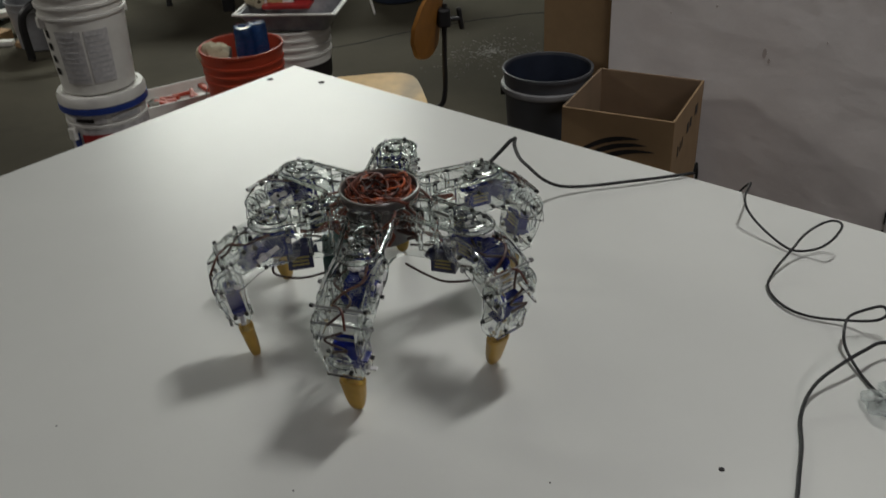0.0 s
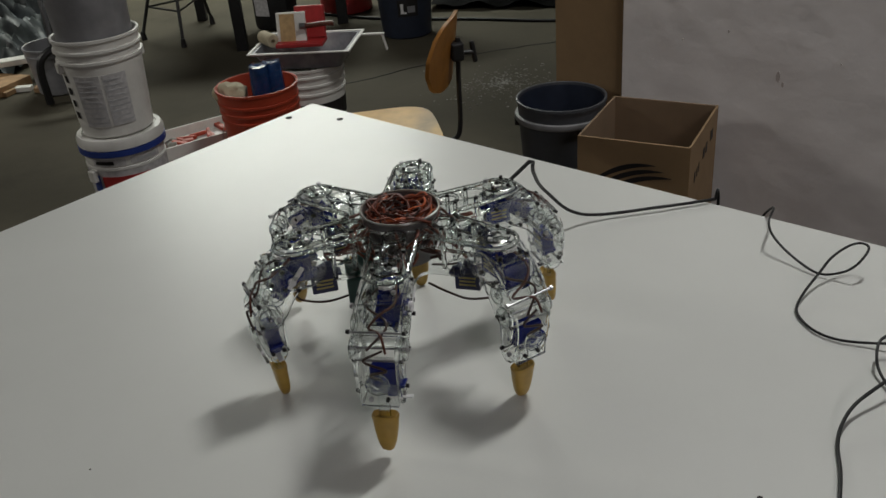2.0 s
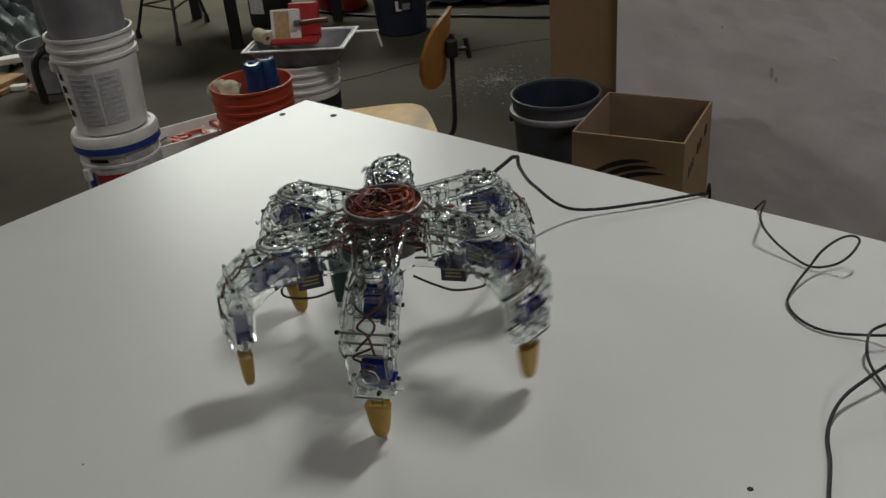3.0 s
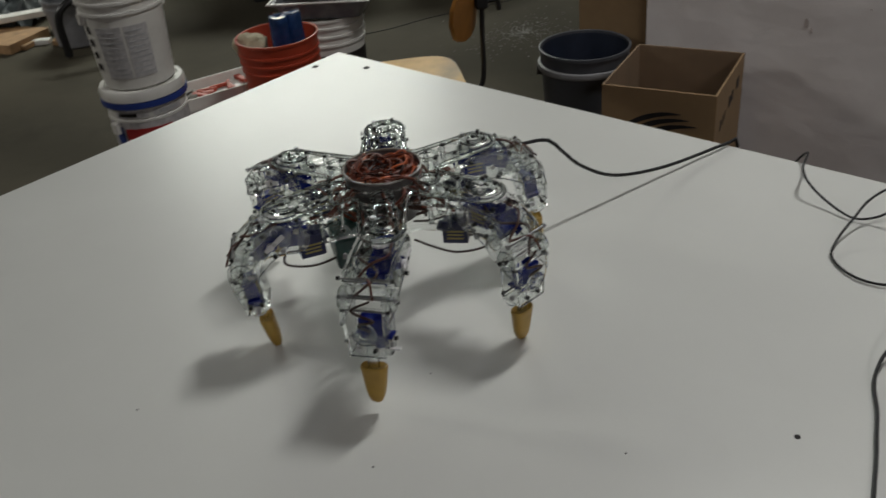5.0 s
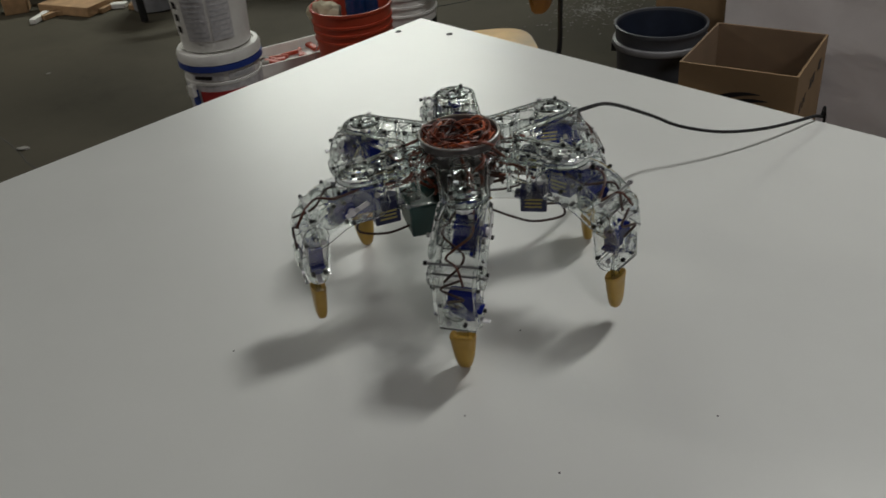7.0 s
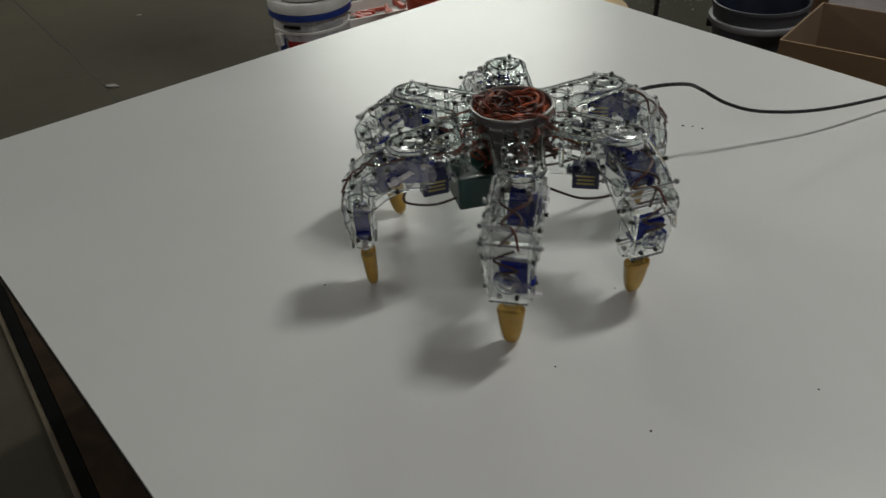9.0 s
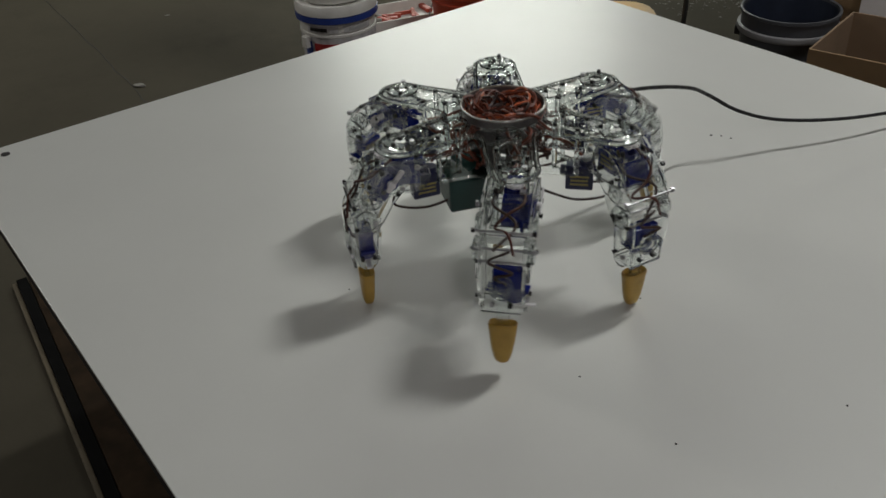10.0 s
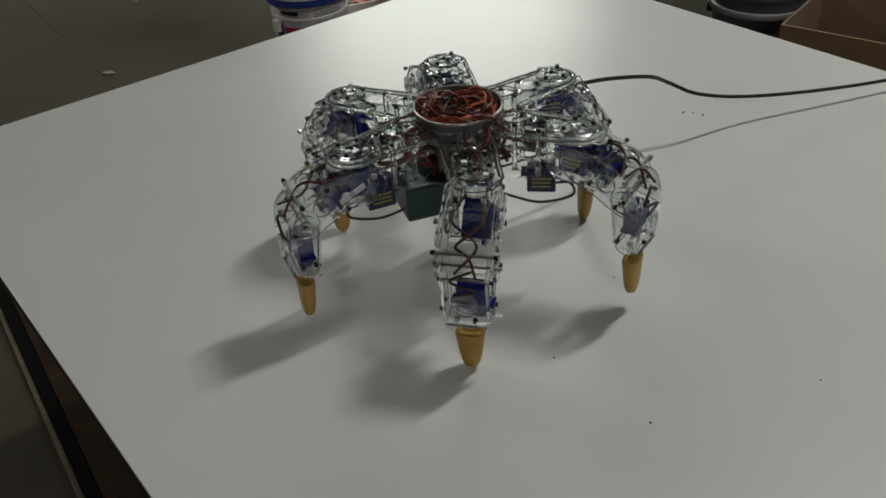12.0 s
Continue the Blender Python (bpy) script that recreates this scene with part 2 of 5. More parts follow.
def tube(bm, points, r, seg=8, step=6, mi=0):
    line = smooth_line(points, step) if step > 1 else [Vector(p) for p in points]
    up, rings = Vector((0.13, 0.2, 0.97)), []
    for i, p in enumerate(line):
        d = (line[min(i + 1, len(line) - 1)] - line[max(i - 1, 0)])
        if d.length < 1e-9:
            d = Vector((0, 0, 1))
        d.normalize()
        s = d.cross(up)
        if s.length < 0.05:
            s = d.cross(Vector((1, 0, 0)))
        s.normalize()
        t = s.cross(d)
        up = t
        rings.append([bm.verts.new(p + r * (math.cos(2 * math.pi * k / seg) * s + math.sin(2 * math.pi * k / seg) * t)) for k in range(seg)])
    for a, b in zip(rings, rings[1:]):
        for k in range(seg):
            j = (k + 1) % seg
            bm.faces.new((a[k], a[j], b[j], b[k])).material_index = mi
    bm.faces.new(rings[0]).material_index = mi
    bm.faces.new(rings[-1][::-1]).material_index = mi
    return bm


def slab(bm, outline, th, m=None, mi=0, rim=0, chamfer=0.0):
    """A flat outline (x, z) given thickness along y, centred, its cut edges broken."""
    m, n = m or Matrix(), len(outline)
    levels = [(0.0, -th / 2), (0.0, th / 2)]
    if chamfer > 0:
        levels = [(chamfer, -th / 2), (0.0, -th / 2 + chamfer), (0.0, th / 2 - chamfer), (chamfer, th / 2)]
    turn = sum(outline[i][0] * outline[(i + 1) % n][1] - outline[(i + 1) % n][0] * outline[i][1] for i in range(n))
    rings = []
    for inset, y in levels:
        ring = []
        for i in range(n):
            (x0, z0), (x1, z1), (x, z) = outline[i - 1], outline[(i + 1) % n], outline[i]
            d = Vector((-(z1 - z0), x1 - x0)).normalized() * (inset if turn > 0 else -inset)
            ring.append(bm.verts.new(m @ Vector((x + d.x, y, z + d.y))))
        rings.append(ring)
    bm.faces.new(rings[0]).material_index = mi
    bm.faces.new(rings[-1][::-1]).material_index = mi
    for a, b in zip(rings, rings[1:]):
        for i in range(n):
            k = (i + 1) % n
            bm.faces.new((a[i], b[i], b[k], a[k])).material_index = mi + rim
    return bm


def plate(bm, sx, sy, sz, m=None):
    """A cut sheet: faces clear, cut edges on their own material."""
    geo = bmesh.ops.create_cube(bm, size=1.0, matrix=(m or Matrix()) @ Matrix.Diagonal((sx, sy, sz, 1)))
    faces = sorted({f for v in geo["verts"] for f in v.link_faces}, key=lambda f: -f.calc_area())
    for f in faces[2:]:
        f.material_index = 1
    return bm


def thing(name, x, y, z, rz, label, category, group=""):
    ob = new(name)
    ob.empty_display_size = 0.05
    ob.matrix_basis = pose(x, y, z, 0, 0, rz)
    return tagged(ob, label, category, group)


B = bmesh.new

# ---- the room ----
def structure(name, bm, material, label, category):
    return tagged(part(name, bm, material), label, category, kind="structure")


structure("floor", box(B(), 15, 15, 0.2, pose(-1.5, 0.5, -0.1)), M_FLOOR, "worn grey-brown concrete workshop floor with stains", "floor")
structure("ceiling", box(B(), 15, 15, 0.2, pose(-1.5, 0.5, 3.9)), M_CEIL, "dark workshop ceiling", "ceiling")
structure("wall_north", box(B(), 15, 0.2, 3.8, pose(-1.5, 7.9, 1.9)), M_ROOM, "grey workshop wall", "wall")
structure("wall_south", box(B(), 15, 0.2, 3.8, pose(-1.5, -6.9, 1.9)), M_ROOM, "grey workshop wall", "wall")
structure("wall_west", box(B(), 0.2, 14.6, 3.8, pose(-8.9, 0.5, 1.9)), M_ROOM, "grey workshop wall", "wall")
structure("wall_east", box(B(), 0.2, 14.6, 3.8, pose(5.9, 0.5, 1.9)), M_ROOM, "grey workshop wall", "wall")
structure("partition_wall", box(B(), 4.0, 0.1, 1.9, pose(1.955, 1.35, 0.95), bevel=0.004), M_WALL, "white painted rough partition wall with faint stains", "wall")

seam = structure("wall_panel", box(B(), 1.6, 0.004, 1.86, pose(1.662, 1.298, 0.94), bevel=0.001), M_WALL, "pale wall panel with a dark dashed seam", "wall")
seam_dash = None
for i in range(11):
    m = pose(0.859, 1.2965, 0.04 + 0.055 * i, 0, 3 - 6 * (i % 2), 0)
    if seam_dash is None:
        seam_dash = part("seam_dash", box(B(), 0.004, 0.004, 0.036, None, 0.0008), M_INK, seam, "dark gap in the seam", m)
    else:
        share(seam_dash, seam, m)
for x, z, a, b in ((0.455, 0.49, 0.006, 0.015), (0.47, 0.47, 0.004, 0.008), (0.16, 0.56, 0.002, 0.003), (0.30, 0.60, 0.003, 0.004), (0.62, 0.55, 0.002, 0.003)):
    structure("wall_mark", cyl(B(), 1, 1, 0.001, pose(x, 1.2996, z, 90) @ Matrix.Diagonal((a, b, 1, 1)), 14), M_SCUFF, "small grey scuff on the painted wall", "mark")


def crack(points, w):
    bm = B()
    line = smooth_line(points, 8)
    for i, p in enumerate(line):
        line[i] = p + Vector((random.uniform(-1, 1), random.uniform(-1, 1), 0)) * 0.006
    return tube(bm, line, w, 5, 1)


structure("floor_joint", crack([(-3.4, -0.24, 0), (-2.43, -0.292, 0), (-1.87, -0.325, 0), (-1.2, -0.36, 0)], 0.0016), M_EDGE, "dark crack in the concrete floor", "crack")
structure("floor_joint", crack([(-1.9, 1.45, 0), (-1.715, 1.78, 0), (-1.655, 1.99, 0), (-1.484, 2.353, 0), (-1.294, 2.633, 0), (-1.0, 3.0, 0)], 0.0034), M_EDGE, "dark joint in the concrete floor", "crack")


def dust_patch():
    bm = B()
    for i in range(520):
        a, r = random.uniform(0, 6.283), abs(random.gauss(0, 0.14))
        s = random.uniform(0.0015, 0.007)
        m = pose(-1.10 + r * math.cos(a), 2.03 + 1.2 * r * math.sin(a), 0.0012, 0, 0, random.uniform(0, 90)) @ Matrix.Diagonal((1, random.uniform(0.4, 1), 0.25, 1))
        bmesh.ops.create_icosphere(bm, subdivisions=1, radius=s, matrix=m)
    return bm


tagged(part("plaster_crumbs", dust_patch(), M_DUST), "white plaster crumbs scattered on the concrete floor", "debris", kind="stuff")


def chip(x, y, s, rz):
    bm = B()
    bmesh.ops.create_icosphere(bm, subdivisions=2, radius=s, matrix=Matrix.Diagonal((1.0, 0.5, 0.15, 1)))
    for v in bm.verts:
        v.co += Vector((random.uniform(-1, 1), random.uniform(-1, 1), 0)) * s * 0.15
    tagged(part("plaster_chip", bm, M_DUST, m=pose(x, y, s * 0.15, 0, 0, rz)), "pale flat plaster chip on the concrete floor", "debris", "chips on the floor")


chip(-1.91, -0.296, 0.028, 40)
chip(-1.55, -0.16, 0.014, 10)
chip(-2.6, 0.1, 0.012, 70)
chip(-0.62, 1.92, 0.02, 30)


def hanging_light(x, y, z, sx, sy, turn):
    t = thing("ceiling_light", x, y, z, turn, "long white fluorescent tube fixture hung from the ceiling", "light", "ceiling lights")
    bm = B()
    box(bm, sx + 0.06, sy + 0.06, 0.05, pose(0, 0, 0.045), 0.006)
    for s in (-1, 1):
        cyl(bm, 0.006, 0.006, 3.8 - z - 0.06, pose(s * sx * 0.4, 0, 0.06 + (3.8 - z - 0.06) / 2), 8)
    part("housing", bm, M_WHITE, t)
    part("diffuser", box(B(), sx, sy, 0.01, pose(0, 0, 0.013), 0.003), M_LAMP, t, "glowing tube cover")


for x, y, z, power, sx, sy, tint, turn in LAMPS:
    hanging_light(x, y, z + 0.012, sx, sy, turn)

# ---- the table ----
TOP = 0.75
table = thing("work_table", 0, 0, 0, 0, "large white laminate work table with dark raw edges", "table")
bm = B()
box(bm, 2.30, 1.12, 0.004, pose(1.15, -0.56, TOP - 0.002), 0.0006)
part("tabletop", bm, M_TABLE, table, "white laminate top with light smudges")
part("core_board", box(B(), 2.296, 1.116, 0.028, pose(1.15, -0.56, TOP - 0.0185), 0.001), M_EDGE, table, "dark raw board edge")
for x, y, sx, sy in ((1.15, -0.04, 2.1, 0.03), (0.06, -0.56, 0.03, 1.0), (2.24, -0.56, 0.03, 1.0)):
    part("apron", box(B(), sx, sy, 0.07, pose(x, y, TOP - 0.068), 0.003), M_EDGE, table)
leg = None
for x in (0.24, 2.06):
    for y in (-0.12, -0.90):
        if leg is None:
            leg = part("leg", box(B(), 0.06, 0.06, TOP - 0.033, None, 0.004), M_EDGE, table, m=pose(x, y, (TOP - 0.033) / 2))
        else:
            share(leg, table, pose(x, y, (TOP - 0.033) / 2))
sheet = thing("floor_sheet", -0.023, -1.108, 0, -4.6, "brown hardboard sheet lying on the floor, darkened by painted table shade", "board")
part("sheet", box(B(), 3.0, 0.46, 0.018, pose(0.65, 0.27, 0.0095), 0.002), M_PANEL_SHADED, sheet)
# black strip added where only a shaded gap runs along the sheet
part("gap_strip", box(B(), 3.0, 0.026, 0.020, pose(0.65, 0.0255, 0.0105), 0.002), M_GAP_MAT, sheet, "black strip standing in for a shaded gap")
part("batten", box(B(), 3.0, 0.012, 0.012, pose(0.65, 0.006, 0.0065), 0.002), M_STRIP, sheet, "olive-brown wooden batten")
hole_bm = cyl(B(), 0.0062, 0.0062, 0.0012, None, 20)
hole = part("screw_hole", hole_bm, M_INK, table, "dark countersunk screw hole", pose(0.022, -0.082, TOP + 0.0003))
for x, y in ((0.119, -0.036), (0.028, -1.06), (0.10, -1.094)):
    share(hole, table, pose(x, y, TOP + 0.0003))
speck = part("speck", cyl(B(), 0.003, 0.0024, 0.0010, None, 10), M_INK, table, "tiny dark speck", pose(1.162, -0.512, TOP + 0.0004))
for x, y, s in ((0.875, -0.77, 0.35), (0.986, -0.767, 0.4), (0.645, -0.3, 0.7), (0.655, -0.292, 0.5), (0.668, -0.288, 0.6), (0.83, -0.64, 0.3), (0.62, -0.86, 0.35), (1.05, -0.62, 0.35)):
    share(speck, table, pose(x, y, TOP + 0.0002) @ Matrix.Diagonal((s, s, 0.5, 1)))

# ---- buckets ----
def bucket_profile(r, h, taper, wall, ridges, rr):
    """Outside up, over the rim and down the inside."""
    pr = [(0, 0.004), (r * taper - 0.012, 0.0), (r * taper, 0.008)]
    marks = sorted(ridges)
    for z in marks:
        rad = r * (taper + (1 - taper) * z / h)
        pr += [(rad, z - 0.006), (rad + rr, z - 0.004), (rad + rr, z + 0.004), (rad, z + 0.006)]
    pr += [(r, h - 0.012), (r + 0.004, h - 0.010), (r + 0.004, h - 0.001), (r, h), (r - wall, h - 0.002)]
    pr += [(r * taper - wall, 0.012), (0, 0.010)]
    return pr


# grey bucket beside the open box
t = thing("bucket", -0.19, 1.175, 0, 20, "dark grey plastic bucket, empty, with a pale collar ring", "bucket", "buckets")
part("body", lathe(B(), bucket_profile(0.142, 0.365, 0.86, 0.004, [0.30], 0.002)), M_GREYB, t, smooth=True)
part("collar", lathe(B(), [(0.139, 0.296), (0.149, 0.298), (0.152, 0.304), (0.150, 0.316), (0.141, 0.318)]), M_RIM, t, "pale scuffed collar ring", smooth=True)
part("lining", lathe(B(), [(0.1365, 0.355), (0.119, 0.016), (0, 0.014)]), M_NAVY, t, "dark blue inside", smooth=True)
for s in (-1, 1):
    part("bail_lug", box(B(), 0.02, 0.012, 0.03, pose(s * 0.149, 0, 0.27), 0.003), M_GREYB, t)
part("handle", tube(B(), [(0.153 * math.cos(a), 0.155 * math.sin(a), 0.27 - 0.10 * math.sin(a)) for a in [math.pi * i / 10 for i in range(11)]], 0.002), M_STEEL, t, "thin wire handle")

# orange bucket with paint rollers
t = thing("bucket", -1.23, 0.76, 0, 0, "orange-red plastic bucket holding paint rollers", "bucket", "buckets")
part("body", lathe(B(), bucket_profile(0.146, 0.365, 0.86, 0.004, [0.255, 0.285, 0.315], 0.004)), M_RED, t, smooth=True)
part("handle", tube(B(), [(0.152 * math.cos(a), -0.155 * math.sin(a), 0.27 - 0.12 * math.sin(a)) for a in [math.pi * i / 10 for i in range(11)]], 0.002), M_STEEL, t, "thin wire handle")
for x, y, tx in ((-1.226, 0.768, 2), (-1.174, 0.812, -3)):
    r = thing("paint_roller", x, y, 0.02, 30, "blue plastic-wrapped paint roller standing in the orange bucket", "paint roller", "paint rollers")
    bm = B()
    lathe(bm, [(0.012, 0.0), (0.030, 0.0), (0.033, 0.01), (0.033, 0.40), (0.029, 0.412), (0.014, 0.413), (0.013, 0.38), (0.012, 0.0)], 24, pose(0, 0, 0, tx, tx))
    part("sleeve", bm, M_WRAP, r, smooth=True)
    part("wrap", lathe(B(), [(0.0335, 0.05), (0.035, 0.15), (0.0345, 0.25), (0.036, 0.34), (0.034, 0.415), (0.027, 0.423)], 18, pose(0, 0, 0, tx, tx)), M_FILM, r, "crinkled clear wrap", smooth=True)
r = thing("rag", -1.31, 0.70, 0.325, 0, "crumpled beige rag in the orange bucket", "rag")
bm = B()
bmesh.ops.create_icosphere(bm, subdivisions=4, radius=0.06, matrix=Matrix.Diagonal((1.1, 0.9, 0.75, 1)))
for v in bm.verts:
    v.co *= 1 + 0.35 * noise.noise(v.co * 28) + 0.12 * noise.noise(v.co * 80)
part("cloth", bm, M_BEIGE, r, smooth=True)

# stack of white pails
CX, CY = -1.31, 0.245
t = thing("pail", CX, CY, 0, 15, "white paint pail with blue ring, lid and scuffed label", "pail", "white pails")
part("body", lathe(B(), bucket_profile(0.130, 0.335, 0.9, 0.004, [0.26], 0.003)), M_WHITE, t, smooth=True)
part("lid", lathe(B(), [(0.128, 0.325), (0.139, 0.327), (0.140, 0.348), (0.134, 0.360), (0.120, 0.361), (0.118, 0.356), (0, 0.356)]), M_WHITE, t, "white snap lid", smooth=True)
part("tear_ring", lathe(B(), [(0.130, 0.304), (0.1405, 0.305), (0.1405, 0.324), (0.130, 0.325)]), M_BLUE, t, "blue tear ring", smooth=True)
part("lower_print", lathe(B(), [(0.1245, 0.02), (0.1285, 0.255)]), [M_LABEL], t, "grey printed label", smooth=True)


def curved_bar(a0, a1, z0, z1, r0, r1):
    bm, n = B(), 14
    rows = []
    for i in range(n + 1):
        a = radians(a0 + (a1 - a0) * i / n)
        rows.append([bm.verts.new((r * math.cos(a), r * math.sin(a), z)) for r, z in ((r0, z0), (r1, z1), (r1 - 0.001, z1), (r0 - 0.001, z0))])
    for a, b in zip(rows, rows[1:]):
        for k in range(4):
            bm.faces.new((a[k], a[(k + 1) % 4], b[(k + 1) % 4], b[k]))
    bm.faces.new(rows[0])
    bm.faces.new(rows[-1][::-1])
    return bm


for a0, a1, z0, z1, mt in ((-85, -35, 0.272, 0.295, M_LABEL), (-80, -52, 0.277, 0.289, M_INK), (-28, 18, 0.272, 0.295, M_LABEL), (-20, 12, 0.277, 0.289, M_BARS), (-75, -5, 0.12, 0.235, M_REDP), (-95, -80, 0.18, 0.24, M_BLUE)):
    rr = 0.1315 if mt is not M_LABEL else 0.1305
    part("print_patch", curved_bar(a0 - 10, a1 - 10, z0, z1, rr, rr + 0.0005), mt, t)
for a in (-100, 80):
    part("bail_lug", box(B(), 0.022, 0.03, 0.04, pose(0.135 * math.cos(radians(a)), 0.135 * math.sin(radians(a)), 0.235, 0, 0, a), 0.004), M_WHITE, t)
t2 = thing("pail", CX, CY, 0.357, 15, "white plastic pail with ribbed collar and faded grey label", "pail", "white pails")
part("body", lathe(B(), bucket_profile(0.131, 0.322, 0.86, 0.004, [0.25, 0.283], 0.006)), M_WHITE, t2, smooth=True)
for a0, a1 in ((-78, -40), (-36, -2)):
    part("label_panel", curved_bar(a0 - 12, a1 - 12, 0.045, 0.212, 0.1158 + 0.0015, 0.1248 + 0.001), M_LABEL, t2, "faded grey text panel")
    for i in range(9):
        z = 0.055 + 0.017 * i
        part("text_bar", curved_bar(a0 - 10, a1 - 14 - 3 * (i % 3), z, z + 0.006, 0.1127 + 0.057 * z + 0.0023, 0.1127 + 0.057 * z + 0.0026), M_BARS, t2)
for i in range(4):
    part("dark_mark", curved_bar(-112 + 2 * (i % 2), -103, 0.07 + 0.04 * i, 0.092 + 0.04 * i, 0.1195 + 0.0022 * i, 0.1207 + 0.0022 * i), M_INK, t2)
for a in (-115, 65):
    part("bail_lug", box(B(), 0.02, 0.026, 0.035, pose(0.13 * math.cos(radians(a)), 0.13 * math.sin(radians(a)), 0.235, 0, 0, a), 0.004), M_WHITE, t2)
t3 = thing("pail", CX, CY, 0.375, 15, "light grey plastic pail nested in the white one", "pail", "white pails")
part("body", lathe(B(), bucket_profile(0.128, 0.62, 0.80, 0.004, [0.55], 0.004)), M_RIM, t3, smooth=True)

# white pail with paint tray
t = thing("pail", -1.40, 1.15, 0, 0, "white ribbed pail carrying a paint tray", "pail", "white pails")
part("body", lathe(B(), bucket_profile(0.142, 0.315, 0.88, 0.004, [0.21, 0.245, 0.28], 0.006)), M_WHITE, t, smooth=True)
part("print_band", curved_bar(-110, 60, 0.10, 0.17, 0.1335, 0.1365), M_INK, t, "dark printed band")
tray = thing("paint_tray", -1.39, 1.155, 0.317, 34, "grey paint tray with white rim on top of a pail", "paint tray")


def tray_mesh():
    bm = B()
    n = 4
    lv = []
    for sx, sy, z in ((0.15, 0.11, 0.0), (0.185, 0.135, 0.066), (0.20, 0.15, 0.066), (0.20, 0.15, 0.072), (0.182, 0.132, 0.072), (0.147, 0.107, 0.006)):
        ring = []
        for q in range(4):
            for k in range(n):
                a = math.pi / 2 * q + math.pi / 2 * k / (n - 1)
                c = (1 if q in (0, 3) else -1, 1 if q in (0, 1) else -1)
                ring.append(bm.verts.new((c[0] * (sx - 0.025) + 0.025 * math.cos(a), c[1] * (sy - 0.025) + 0.025 * math.sin(a), z)))
        lv.append(ring)
    for a, b in zip(lv, lv[1:]):
        for i in range(len(a)):
            j = (i + 1) % len(a)
            bm.faces.new((a[i], a[j], b[j], b[i]))
    bm.faces.new(lv[0])
    bm.faces.new(lv[-1][::-1])
    return bm


part("pan", tray_mesh(), M_TRAY, tray)
rim = B()
box(rim, 0.41, 0.012, 0.006, pose(0, -0.147, 0.073), 0.002)
box(rim, 0.41, 0.012, 0.006, pose(0, 0.147, 0.073), 0.002)
box(rim, 0.012, 0.30, 0.006, pose(-0.199, 0, 0.073), 0.002)
box(rim, 0.012, 0.30, 0.006, pose(0.199, 0, 0.073), 0.002)
part("rim", rim, M_WHITE, tray, "white rolled rim")
bm = B()
box(bm, 0.10, 0.016, 0.007, pose(0.25, 0.08, 0.073), 0.002)
box(bm, 0.007, 0.016, 0.07, pose(0.298, 0.08, 0.041, 0, -12), 0.002)
part("hanger", bm, M_WHITE, tray, "white bent ladder hook")
pb = thing("paint_pad", -1.430, 1.120, 0.385, 36, "white and tan paint pad with wooden handle on the tray", "paint pad")
part("back_plate", box(B(), 0.118, 0.014, 0.122, pose(0, 0, 0.066, -14, 0, 0), 0.003), M_WHITE, pb)
part("pad", box(B(), 0.060, 0.004, 0.112, pose(-0.014, -0.0094, 0.066, -14, 0, 0), 0.001), M_TAN, pb, "tan paint-soaked pad")
part("handle", tube(B(), [(0.045, -0.016, 0.075), (0.085, -0.02, 0.078), (0.13, -0.02, 0.082), (0.175, -0.02, 0.082)], 0.010), M_HANDLE, pb, "red-brown wooden handle", smooth=True)
part("ferrule", cyl(B(), 0.013, 0.013, 0.022, pose(0.05, -0.017, 0.0755, 0, 90), 14), M_STEEL, pb, "steel ferrule")
tin = thing("red_pan", -1.405, 1.195, 0.385, 36, "red painted metal pan leaning behind the paint pad", "pan")
part("pan", box(B(), 0.12, 0.03, 0.135, pose(0, 0.012, 0.069, -12), 0.006), M_REDP, tin)
part("lip", box(B(), 0.19, 0.10, 0.018, pose(-0.03, -0.055, 0.010), 0.005), M_REDP, tin)
rl = thing("mini_roller", -1.520, 1.065, 0.41, 75, "small cream roller sleeve lying on the tray", "paint roller", "paint rollers")
part("sleeve", lathe(B(), [(0.008, -0.05), (0.024, -0.05), (0.027, -0.04), (0.027, 0.04), (0.024, 0.05), (0.008, 0.05), (0.008, -0.05)], 20, pose(0, 0, 0, 90, 0, 0)), M_BEIGE, rl, smooth=True)

